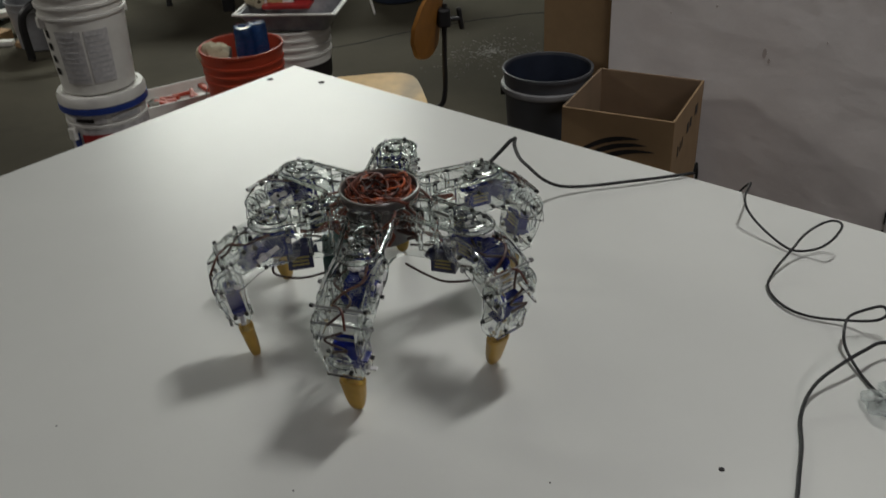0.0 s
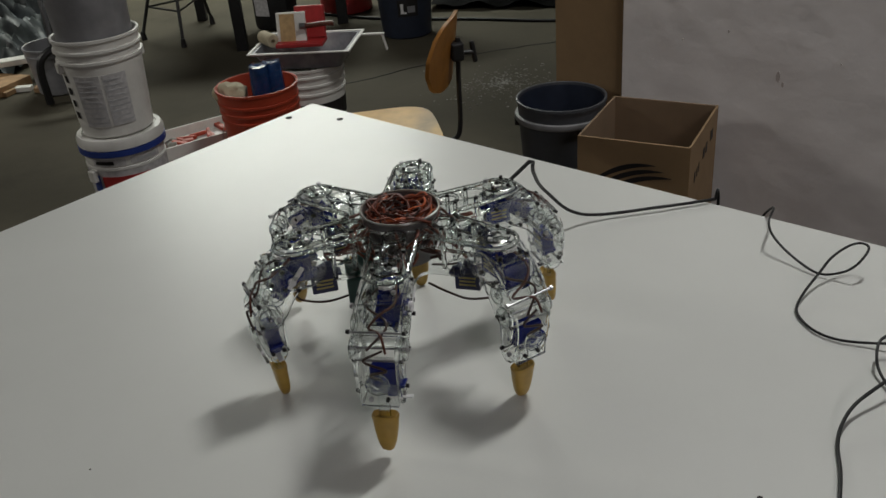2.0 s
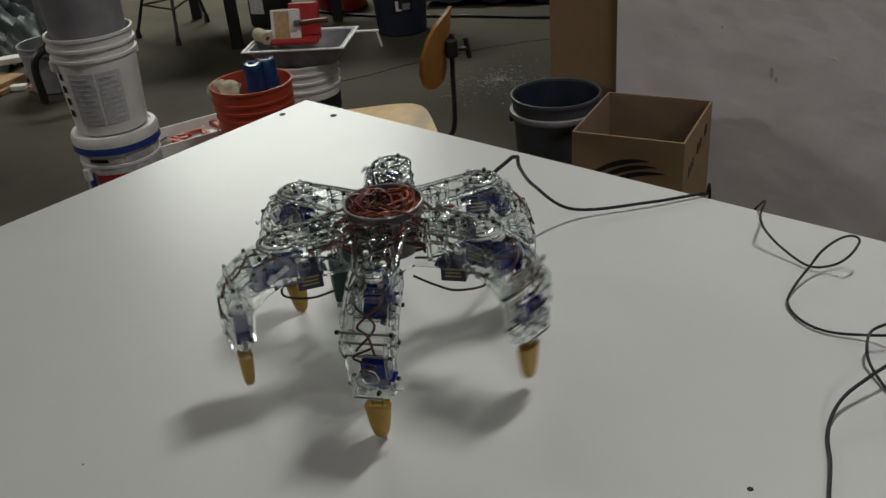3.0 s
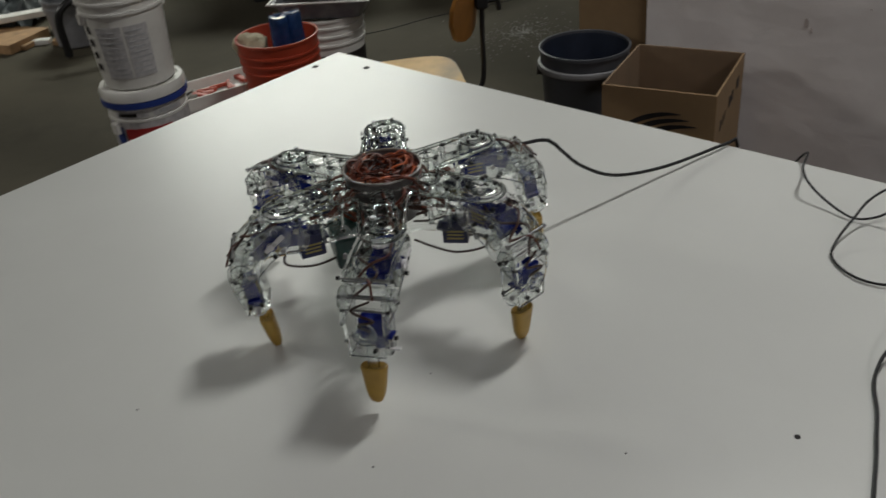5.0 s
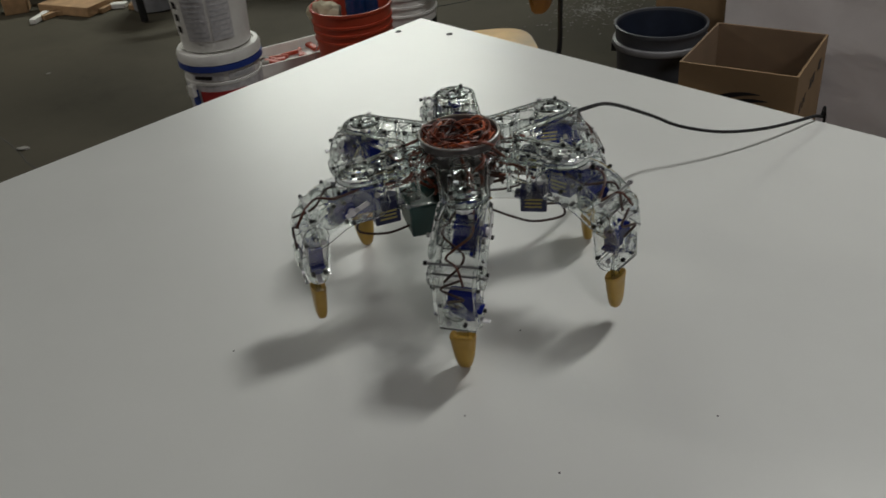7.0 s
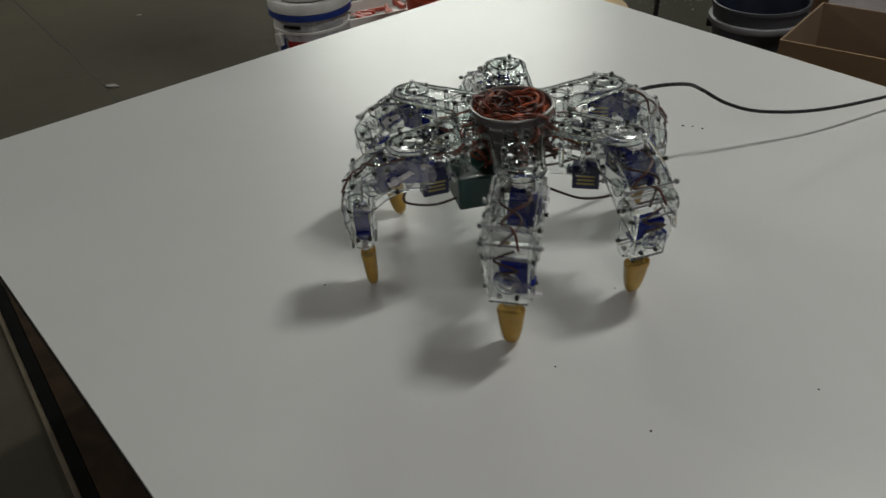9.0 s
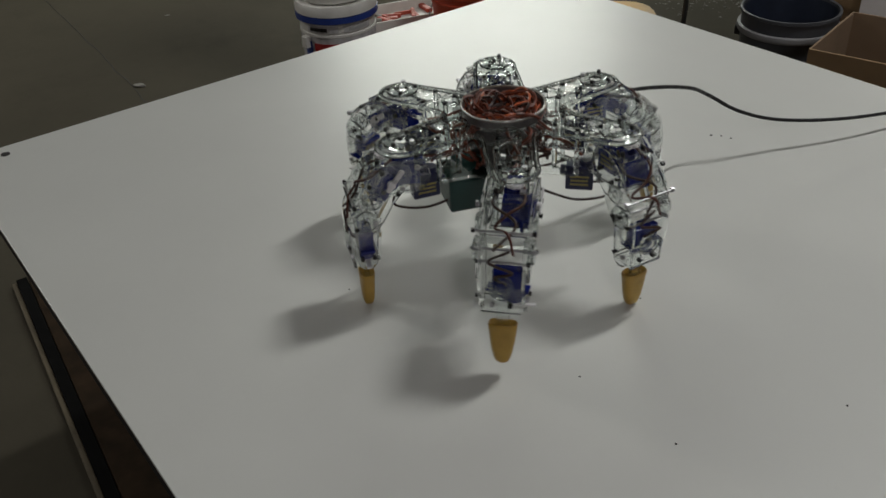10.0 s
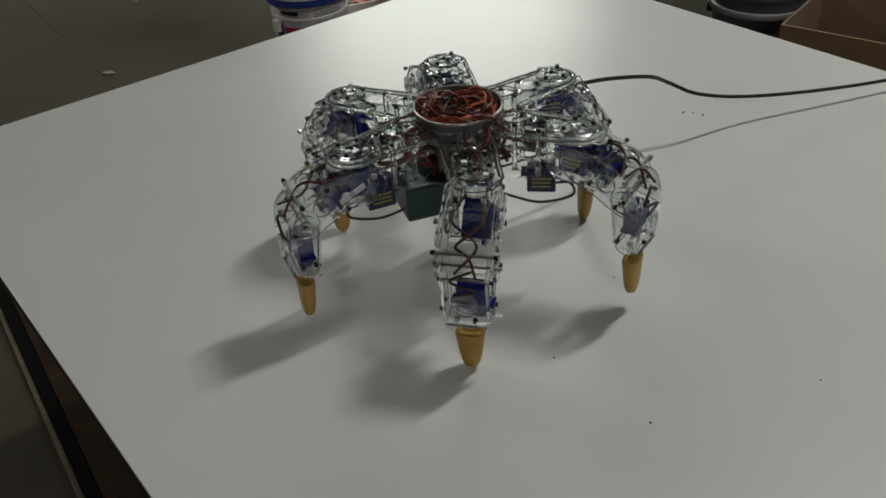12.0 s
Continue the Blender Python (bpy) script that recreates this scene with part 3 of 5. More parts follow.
# ---- cardboard ----
def open_box():
    t = thing("cardboard_box", 0.212, 1.02, 0, 13.5, "open brown cardboard box with black swoosh print, no flaps", "box")
    sx, sy, h, w = 0.31, 0.325, 0.41, 0.006
    part("side", box(B(), sx, w, h, pose(0, -sy / 2, h / 2), 0.0012), M_CARD, t)
    # far wall, left wall and bottom wear the darker copy as painted shade
    part("side", box(B(), sx, w, h, pose(0, sy / 2, h / 2), 0.0012), M_CARDSHADE, t)
    part("side", box(B(), w, sy - w, h, pose(-sx / 2 + w / 2, 0, h / 2), 0.0012), M_CARDSHADE, t)
    part("side", box(B(), w, sy - w, h, pose(sx / 2 - w / 2, 0, h / 2), 0.0012), M_CARD, t)
    part("bottom", box(B(), sx - 2 * w, sy - 2 * w, w, pose(0, 0, w / 2 + 0.001)), M_CARDSHADE, t)
    for i in range(3):
        up, dn = [], []
        for k in range(15):
            u = k / 14
            x = -0.118 + 0.010 * i + (0.183 + 0.012 * i) * u
            z = 0.272 - 0.019 * i + (0.075 + 0.003 * i) * (1 - (1 - u) ** 2.2)
            wd = 0.0075 * math.sin(math.pi * (0.12 + 0.88 * u)) ** 0.8 + 0.0004
            up.append((x, z + wd))
            dn.append((x, z - wd))
        part("swoosh", slab(B(), up + dn[::-1], 0.0008, pose(0, -sy / 2 - w / 2 - 0.0006, 0)), M_INK, t, "black curved print stripe")
    for i, (y, z, a, b) in enumerate(((-0.10, 0.30, 0.012, 0.03), (-0.075, 0.305, 0.010, 0.028), (-0.055, 0.31, 0.008, 0.028), (0.0, 0.33, 0.022, 0.03), (0.03, 0.335, 0.018, 0.03), (0.09, 0.35, 0.03, 0.03))):
        part("print_bar", box(B(), 0.0008, a, b, pose(sx / 2 + 0.0006, y, z)), M_INK, t)


open_box()
t = thing("cardboard_box", -0.187, 1.408, 0, 0, "tall closed brown cardboard box standing against the partition wall", "box")
part("carton", box(B(), 0.27, 0.14, 1.35, pose(0, 0, 0.676), 0.004), M_CARD, t)
part("glue_flap", box(B(), 0.03, 0.0008, 1.34, pose(0.118, -0.0708, 0.676)), M_CARD, t, "narrow glued cardboard flap")

# ---- chair ----
ch = thing("chair", -0.340, 0.462, 0, 230, "school chair with pale plywood seat and amber backrest", "chair")


def seat_mesh():
    bm, rows, n = B(), [], 21
    for i in range(n):
        c = math.cos(math.pi * i / (n - 1))
        u, x = (1 - c) / 2, 0.208 * c
        half = 0.193 * max(0.0025, 1 - abs(c) ** 5) ** 0.22
        row = []
        for k in range(13):
            v = 2 * k / 12 - 1
            row.append(bm.verts.new((x, half * v, 0.45 - 0.018 * (1 - v * v) * math.sin(math.pi * u) - 0.02 * max(0, (0.2 - u) / 0.2) ** 2)))
        rows.append(row)
    for a, b in zip(rows, rows[1:]):
        for k in range(12):
            bm.faces.new((a[k], a[k + 1], b[k + 1], b[k]))
    ext = bmesh.ops.extrude_face_region(bm, geom=list(bm.faces))
    for g in ext["geom"]:
        if isinstance(g, bmesh.types.BMVert):
            g.co.z -= 0.011
    return bm


part("seat", seat_mesh(), M_SEAT, ch, "pale moulded plywood seat", pose(0.014, 0, 0), smooth=True)


def back_mesh():
    bm, rows = B(), []
    for i in range(13):
        u = 2 * i / 12 - 1
        row = []
        for k in range(9):
            v = 2 * k / 8 - 1
            h = 0.094 * max(0.04, 1 - abs(u) ** 3.2) ** 0.5
            row.append(bm.verts.new((-0.234 - 0.014 * v * h / 0.094 + 0.026 * u * u, 0.165 * u, 0.655 + h * v)))
        rows.append(row)
    for a, b in zip(rows, rows[1:]):
        for k in range(8):
            bm.faces.new((a[k], a[k + 1], b[k + 1], b[k]))
    ext = bmesh.ops.extrude_face_region(bm, geom=list(bm.faces))
    for g in ext["geom"]:
        if isinstance(g, bmesh.types.BMVert):
            g.co.x -= 0.010
    return bm


part("backrest", back_mesh(), M_BACK, ch, "amber curved plywood backrest", pose(-0.257, 0, 0, 0, 0, -21) @ pose(0.257, 0, 0), smooth=True)
part("post", tube(B(), [(-0.05, 0, 0.415), (-0.17, 0, 0.395), (-0.232, 0, 0.403), (-0.253, 0, 0.44), (-0.257, 0, 0.56), (-0.262, 0, 0.690)], 0.0072), M_BLACK, ch, "black bent steel post", smooth=True)
part("clamp", box(B(), 0.034, 0.04, 0.05, pose(-0.258, 0, 0.655), 0.006), M_BLACK, ch)
knob_bm = cyl(B(), 0.008, 0.007, 0.03, pose(-0.288, 0, 0.648, 0, 90), 12)
box(knob_bm, 0.014, 0.014, 0.060, pose(-0.303, 0, 0.648, 0, 8), 0.005)
part("knob", knob_bm, M_BLACK, ch, "black clamp wing knob")
for sx in (-1, 1):
    for sy in (-1, 1):
        part("leg", tube(B(), [(0.03 * sx, 0.03 * sy, 0.42), (0.12 * sx, 0.11 * sy, 0.30), (0.17 * sx, 0.16 * sy, 0.009)], 0.009), M_BLACK, ch, smooth=True)

# ---- far side of the workshop ----
t = thing("bin", -2.10, 2.47, 0, 0, "tall dark grey bin with a black label patch and red cloth", "bin")
part("body", lathe(B(), bucket_profile(0.17, 0.50, 0.80, 0.005, [0.44], 0.004)), M_NAVY, t, smooth=True)
part("label", curved_bar(-62, -20, 0.13, 0.22, 0.1495, 0.1555), M_INK, t, "black label patch")
part("label_bar", curved_bar(-56, -50, 0.145, 0.20, 0.1512, 0.1552), M_HORN, t)
part("label_bar", curved_bar(-56, -44, 0.145, 0.155, 0.1514, 0.1525), M_HORN, t)
part("label_bar", curved_bar(-42, -26, 0.15, 0.185, 0.1516, 0.154), M_RIM, t)
part("red_cloth", slab(B(), [(-0.03, 0), (0.012, 0), (0.035, 0.3), (-0.035, 0.3)], 0.012, pose(0.128, 0.098, 0.19, 0, 0, 128) @ pose(0, 0, 0, 8)), M_REDP, t, "red cloth strip hanging over the side")

t = thing("dark_table", -2.75, 2.2, 0, 45, "black-legged workshop table with dark top", "table")
part("top", box(B(), 1.1, 0.7, 0.04, pose(-0.2, 0.3, 0.78), 0.004), M_BLACK, t)
for x, y in ((-0.27, -0.29), (0.28, 0.10), (-0.62, 0.5), (0.2, 0.6)):
    part("leg", box(B(), 0.06, 0.06, 0.76, pose(x, y, 0.38), 0.004), M_BLACK, t)
t = thing("jug", -2.9, 2.2, 0, 20, "black plastic jug with a grey label on the floor", "jug")
bm = B()
box(bm, 0.24, 0.14, 0.30, pose(0, 0, 0.151), 0.03)
cyl(bm, 0.03, 0.025, 0.05, pose(0.05, 0, 0.32), 16)
part("body", bm, M_BLACK, t, smooth=True)
part("label", box(B(), 0.09, 0.001, 0.10, pose(-0.05, -0.0706, 0.14)), M_LABEL, t)
part("label_bar", box(B(), 0.07, 0.001, 0.018, pose(0.05, -0.0708, 0.24, 0, -12)), M_BARS, t)
t = thing("red_tin", -2.85, 2.72, 0, 0, "dark red round tin on the floor", "tin")
part("body", lathe(B(), [(0, 0), (0.16, 0), (0.163, 0.01), (0.16, 0.02), (0.16, 0.17), (0.163, 0.18), (0.15, 0.185), (0, 0.18)], 32), M_REDP, t, smooth=True)

TRIPOD_FEET = ((0.19, -0.18), (-0.20, -0.20), (-0.10, 0.24))
t = thing("tripod", -3.3, 1.85, 0, 0, "black folding tripod standing on the floor", "tripod")
for k, (x, y) in enumerate(TRIPOD_FEET):
    part("leg", tube(B(), [(0.02 * (1 if x > 0 else -1), 0, 0.75), (x * 0.5, y * 0.5, 0.40), (x, y, 0.012)], 0.010, step=1), M_BLACK, t, smooth=True)
    part("foot", cyl(B(), 0.018, 0.012, 0.05, pose(x * 0.97, y * 0.97, 0.026), 10), M_BLACK, t)
part("spreader", tube(B(), [(x * 0.75, y * 0.75, 0.19) for x, y in TRIPOD_FEET + TRIPOD_FEET[:1]], 0.006, step=1), M_BLACK, t)
part("column", cyl(B(), 0.016, 0.016, 0.5, pose(0, 0, 0.85), 12), M_BLACK, t)

t = thing("pail", -3.05, 0.90, 0, 0, "dirty pale grey pail on the floor", "pail", "white pails")
part("body", lathe(B(), bucket_profile(0.145, 0.24, 0.85, 0.004, [0.2], 0.003)), M_RIM, t, smooth=True)
t = thing("metal_frame", -2.86, 0.72, 0, 25, "black bent steel frame of a stool standing on the floor", "stool")
part("hoop", tube(B(), [(0, 0, 0.011), (0.0, 0.0, 0.18), (0.03, 0.03, 0.25), (0.10, 0.12, 0.28), (0.25, 0.28, 0.30)], 0.019, step=8), M_BLACK, t, smooth=True)
part("upright", tube(B(), [(0.060, 0.060, 0.262), (0.0, 0.136, 0.48), (-0.056, 0.215, 0.647), (-0.10, 0.28, 0.80)], 0.017, step=2), M_BLACK, t, smooth=True)
t = thing("board", -3.42, 0.66, 0, 20, "raw brown wooden board lying on the floor", "board")
part("plank", box(B(), 0.35, 0.28, 0.05, pose(0, 0, 0.026), 0.004), M_WOOD, t)
t = thing("white_plank", -3.55, 0.68, 0.055, 62, "long white painted plank resting on scrap wood", "plank")
part("plank", box(B(), 1.3, 0.08, 0.03, pose(0, 0, 0.045), 0.004), M_WHITE, t)
part("block", box(B(), 0.12, 0.12, 0.085, pose(-0.3, 0, -0.0125), 0.004), M_WOOD, t)
part("block", box(B(), 0.12, 0.12, 0.085, pose(0.45, 0, -0.0125), 0.004), M_WOOD, t)
for i in range(9):
    t = thing("wood_scrap", -3.22 + 0.05 * i * random.uniform(0.2, 1) - 0.2, 0.42 + 0.055 * i, 0, random.uniform(0, 180), "small broken wood offcut on the floor", "wood scrap", "wood scraps")
    part("offcut", box(B(), random.uniform(0.07, 0.16), random.uniform(0.02, 0.05), 0.025, pose(0, 0, 0.0135), 0.003), M_WOOD if i % 3 else M_WHITE, t)
t = thing("plastic_sheet", -4.75, 0.75, 0, 30, "crumpled silver-grey plastic sheet heaped over boxes", "plastic sheet")
bm = B()
bmesh.ops.create_grid(bm, x_segments=110, y_segments=70, size=0.5, matrix=Matrix.Diagonal((2.2, 1.3, 1, 1)))
for v in bm.verts:
    p = v.co
    v.co.z = 0.03 + 0.42 * max(0, 1 - (p.x / 1.1) ** 4) * max(0, 1 - (p.y / 0.66) ** 4) + 0.09 * noise.noise(p * 7) + 0.07 * noise.noise(p * 18) + 0.03 * noise.noise(p * 40)
    v.co.z = max(0.004, v.co.z)
part("sheet", bm, M_SHEET, t, smooth=True)
t = thing("crate", -4.7, 1.7, 0, 10, "dark blue-grey storage crate on the floor", "crate")
part("body", box(B(), 0.7, 0.5, 0.5, pose(0, 0, 0.251), 0.01), M_NAVY, t)

t = thing("parts_tray", -1.625, 0.73, 0, 74, "white shallow tray with orange-red plastic scraps", "tray")
bm = B()
box(bm, 0.40, 0.20, 0.008, pose(0, 0, 0.07), 0.002)
for s in (-1, 1):
    box(bm, 0.40, 0.008, 0.05, pose(0, s * 0.10, 0.09), 0.002)
    box(bm, 0.008, 0.20, 0.05, pose(s * 0.20, 0, 0.09), 0.002)
box(bm, 0.34, 0.15, 0.065, pose(0, 0, 0.033), 0.004)
part("pan", bm, M_WHITE, t)
for i in range(12):
    s = thing("plastic_scrap", 0, 0, 0, 0, "orange-red plastic scrap lying in the white tray", "scrap", "scraps in the tray")
    s.matrix_basis = pose(-1.625, 0.73, 0.09, 0, 0, 74) @ pose(random.uniform(-0.17, 0.17), random.uniform(-0.075, 0.075), 0.0, 0, 0, random.uniform(0, 180))
    part("piece", box(B(), random.uniform(0.04, 0.11), random.uniform(0.012, 0.03), 0.016, pose(0, 0, -0.006), 0.004), M_RED if i % 4 else M_DUST, s)
for pts in (((-1.0, 3.3, 0.008), (-1.5, 3.0, 0.008), (-1.9, 2.85, 0.008), (-2.5, 2.6, 0.008), (-3.2, 2.5, 0.008)), ((-0.2, 3.0, 0.008), (-0.7, 3.05, 0.008), (-1.15, 3.25, 0.008), (-1.6, 3.8, 0.008))):
    tagged(part("floor_cable", tube(B(), pts, 0.009), M_CABLE, smooth=True), "black extension cable lying on the concrete floor", "cable", "cables")
t = thing("rubber_mat", -1.95, 3.55, 0, 30, "black rubber mat heaped on the far floor", "mat")
bm = B()
bmesh.ops.create_grid(bm, x_segments=24, y_segments=16, size=0.5, matrix=Matrix.Diagonal((1.3, 0.8, 1, 1)))
for v in bm.verts:
    v.co.z = max(0.004, 0.03 + 0.16 * max(0, 1 - (v.co.x / 0.62) ** 4) * max(0, 1 - (v.co.y / 0.38) ** 4) + 0.05 * noise.noise(v.co * 6))
part("mat", bm, M_GAP_MAT, t, smooth=True)
t = thing("wood_offcut", -0.62, 3.25, 0, 30, "pale wooden offcut leaning on the floor", "wood scrap", "wood scraps")
part("offcut", box(B(), 0.12, 0.09, 0.2, pose(0, 0, 0.101), 0.004), M_WOOD, t)

# ---- cables on the table ----
LOOPS = [(0.905, 0.012, 0.66), (0.935, 0.012, 0.735), (0.965, -0.02, 0.778), (0.981, -0.075, 0.785), (0.995, -0.092, 0.775), (1.025, -0.105, 0.762), (1.063, -0.117, 0.7545), (1.089, -0.113, 0.761), (1.105, -0.106, 0.775), (1.109, -0.084, 0.787), (1.099, -0.080, 0.79), (1.087, -0.090, 0.787),
         (1.077, -0.115, 0.78), (1.072, -0.137, 0.768), (1.069, -0.18, 0.757), (1.076, -0.213, 0.7535), (1.103, -0.237, 0.7535), (1.134, -0.241, 0.7535), (1.172, -0.229, 0.757), (1.199, -0.228, 0.768), (1.207, -0.222, 0.776), (1.2, -0.216, 0.78), (1.186, -0.232, 0.778),
         (1.176, -0.245, 0.772), (1.18, -0.267, 0.766), (1.19, -0.283, 0.758), (1.215, -0.309, 0.7535), (1.246, -0.334, 0.7535), (1.33, -0.39, 0.7535)]
tagged(part("coiled_cable", tube(B(), LOOPS, 0.0016), M_CABLE, smooth=True), "thin black springy cable looped loosely on the white table", "cable", "cables")
LOOP2 = [(1.33, -0.20, 0.7535), (1.26, -0.225, 0.760), (1.22, -0.262, 0.769), (1.209, -0.294, 0.773), (1.198, -0.325, 0.770), (1.188, -0.357, 0.764), (1.187, -0.386, 0.758), (1.193, -0.411, 0.7535), (1.207, -0.443, 0.7535), (1.219, -0.479, 0.7535), (1.228, -0.506, 0.7535), (1.25, -0.58, 0.7535)]
tagged(part("coiled_cable", tube(B(), LOOP2, 0.0019), M_CABLE, smooth=True), "black cable lying across the white table", "cable", "cables")
t = thing("plastic_bag", 1.262, -0.338, TOP, 20, "small crumpled clear plastic bag of screws on the table", "bag")
bm = B()
bmesh.ops.create_icosphere(bm, subdivisions=4, radius=0.03, matrix=Matrix.Diagonal((1.1, 0.8, 0.35, 1)))
for v in bm.verts:
    v.co *= 1 + 0.5 * noise.noise(v.co * 60) + 0.2 * noise.noise(v.co * 160)
    v.co.z = max(0.0006, v.co.z + 0.008)
part("film", bm, M_FILM, t, "crumpled clear film")
for i in range(7):
    part("screw", cyl(B(), 0.0016, 0.0016, 0.012, pose(random.uniform(-0.02, 0.02), random.uniform(-0.014, 0.014), 0.004, 90, 0, random.uniform(0, 180)), 8), M_STEEL, t)

# ---- the walking robot ----
R_HIP, R_FEM, Z_HIP = 0.117, 0.013, -0.028
L_FEM, L_TIB = 0.050, 0.113

robot = thing("hexapod_robot", 0.755, -0.52, 0.93, -56, "clear acrylic six-legged walking robot with blue servos and brown wires", "robot")


def arm_radius(a, reach, half, valley):
    """Outline of a six-armed plate with round arm ends."""
    f = abs((a + math.pi / 6) % (math.pi / 3) - math.pi / 6)
    r = valley
    s = reach * math.sin(f)
    if s < half:
        r = max(r, reach * math.cos(f) + math.sqrt(half * half - s * s))
    if f > 1e-4 and half / math.tan(f) < reach:
        r = max(r, half / math.sin(f))
    flow = valley + (reach + half - valley) * ((1 + math.cos(6 * f)) / 2) ** 1.4
    return min(max(r, flow), reach + half)


def star_plate(inner, reach, half, valley, z, th):
    bm, n, rings, c = B(), 300, [], 0.0009
    for outer, inset, zz in ((0, c, z), (1, c, z), (1, 0, z - c), (1, 0, z - th + c), (1, c, z - th), (0, c, z - th), (0, 0, z - th + c), (0, 0, z - c)):
        ring = []
        for i in range(n):
            a = 2 * math.pi * i / n
            r = arm_radius(a, reach, half, valley) - inset if outer else inner + inset
            ring.append(bm.verts.new((r * math.cos(a), r * math.sin(a), zz)))
        rings.append(ring)
    for q, (a, b) in enumerate(zip(rings, rings[1:] + rings[:1])):
        for i in range(n):
            k = (i + 1) % n
            bm.faces.new((a[i], a[k], b[k], b[i])).material_index = 0 if q in (0, 4) else 1
    return bm


part("top_plate", star_plate(0.0425, 0.118, 0.0215, 0.058, -0.003, 0.0045), M_ACRYL, robot, "clear acrylic star-shaped top plate")
part("upper_deck", star_plate(0.0425, 0.106, 0.015, 0.051, -0.017, 0.005), M_ACRYL, robot, "second clear acrylic star plate")
part("lower_plate", star_plate(0.020, 0.074, 0.016, 0.054, -0.049, 0.004), M_ACRYL, robot, "clear acrylic star-shaped lower plate")
edge_line = []
for i in range(181):
    a = 2 * math.pi * i / 180
    r = arm_radius(a, 0.118, 0.0215, 0.058) + 0.0004
    edge_line.append((r * math.cos(a), r * math.sin(a), -0.0052))
part("plate_edge", tube(B(), edge_line, 0.0027, 8, 1), M_SOLID, robot, "polished clear plate edge", smooth=True)
part("cup", lathe(B(), [(0, -0.05), (0.036, -0.05), (0.0415, 0.001), (0.0420, 0.0035), (0.0405, 0.0035), (0.0352, -0.047), (0, -0.047)], 48), M_CUP, robot, "smoked round wire cup", smooth=True)
part("cup_rim", lathe(B(), [(0.0410, 0.0030), (0.0425, 0.0030), (0.0432, 0.0042), (0.0425, 0.0055), (0.0408, 0.0052), (0.0410, 0.0030)], 48), M_RIMW, robot, "pale translucent rim", smooth=True)
rng = random.Random(5)
for k in range(56):
    pts, a, dr = [], rng.uniform(0, 6.28), rng.choice((-1, 1))
    rad, zz = rng.uniform(0.014, 0.038), rng.uniform(-0.008, 0.005)
    ox, oy = rng.uniform(-0.006, 0.006), rng.uniform(-0.006, 0.006)
    for i in range(8):
        a += dr * rng.uniform(0.35, 0.9)
        r = rad + rng.uniform(-0.008, 0.006)
        pts.append((ox + min(r, 0.0385) * math.cos(a), oy + min(r, 0.0385) * math.sin(a), zz + rng.uniform(-0.008, 0.007)))
    part("wire", tube(B(), pts, rng.uniform(0.0010, 0.0016), 5, 5), (M_WIRE, M_WIRER, M_WIRE, M_WIREK)[k % 4], robot, smooth=True)
# wires that leave the cup towards each leg
for k in range(6):
    a0 = radians(60 * k)
    for i in range(3):
        d = a0 + rng.uniform(-0.35, 0.35)
        e = a0 + rng.uniform(-0.12, 0.12)
        z0 = rng.uniform(-0.020, -0.004) if i else 0.001
        pts = [(0.030 * math.cos(d), 0.030 * math.sin(d), z0), (0.045 * math.cos(d), 0.045 * math.sin(d), z0 - 0.008), (0.068 * math.cos(e + 0.12), 0.068 * math.sin(e + 0.12), -0.026 + rng.uniform(-0.008, 0.008)), (0.088 * math.cos(e), 0.088 * math.sin(e), -0.030)]
        part("wire", tube(B(), pts, 0.0017, 5, 6), (M_WIRE, M_WIREK, M_WIRE)[i], robot, smooth=True)
# spacers and bolts between the plates
spacer = bolt = None
for k in range(6):
    for s in (-1, 1):
        for r, off in ((0.060, 0.010), (0.084, 0.013)):
            a = radians(60 * k)
            m = pose(r * math.cos(a) - s * off * math.sin(a), r * math.sin(a) + s * off * math.cos(a), -0.0262)
            if spacer is None:
                spacer = part("spacer", cyl(B(), 0.0026, 0.0026, 0.0455, None, 10), M_SOLID, robot, "clear spacer", m)
                bm = B()
                cyl(bm, 0.0026, 0.0022, 0.0024, pose(0, 0, 0.0012), 8)
                bolt = part("bolt", bm, M_BOLT, robot, "small black cap screw", m @ pose(0, 0, 0.0232))
            else:
                share(spacer, robot, m)
                share(bolt, robot, m @ pose(0, 0, 0.0232))
# rings between the arms and round the arm roots
root_ring = None
for k in range(6):
    m = pose(0.0560 * math.cos(radians(60 * k)), 0.0560 * math.sin(radians(60 * k)), -0.0029)
    if root_ring is None:
        root_ring = part("eyelet", lathe(B(), [(0.0095, 0), (0.0125, 0), (0.0128, 0.0015), (0.0125, 0.003), (0.0095, 0.003), (0.0093, 0.0015), (0.0095, 0)], 28), M_SOLID, robot, "clear round eyelet", m, smooth=True)
    else:
        share(root_ring, robot, m)
oval = None
for k in range(6):
    for r, zz in ((0.086, -0.0026), (0.070, -0.0485)):
        m = pose(r * math.cos(radians(60 * k)), r * math.sin(radians(60 * k)), zz, 0, 0, 60 * k)
        if oval is None:
            ring_pts = [(0.0135 * math.cos(2 * math.pi * i / 24), 0.0115 * math.sin(2 * math.pi * i / 24), 0.0) for i in range(25)]
            oval = part("oval_rim", tube(B(), ring_pts, 0.0011, 6, 1), M_SOLID, robot, "clear rim of an oval cut-out", m, smooth=True)
        else:
            share(oval, robot, m)
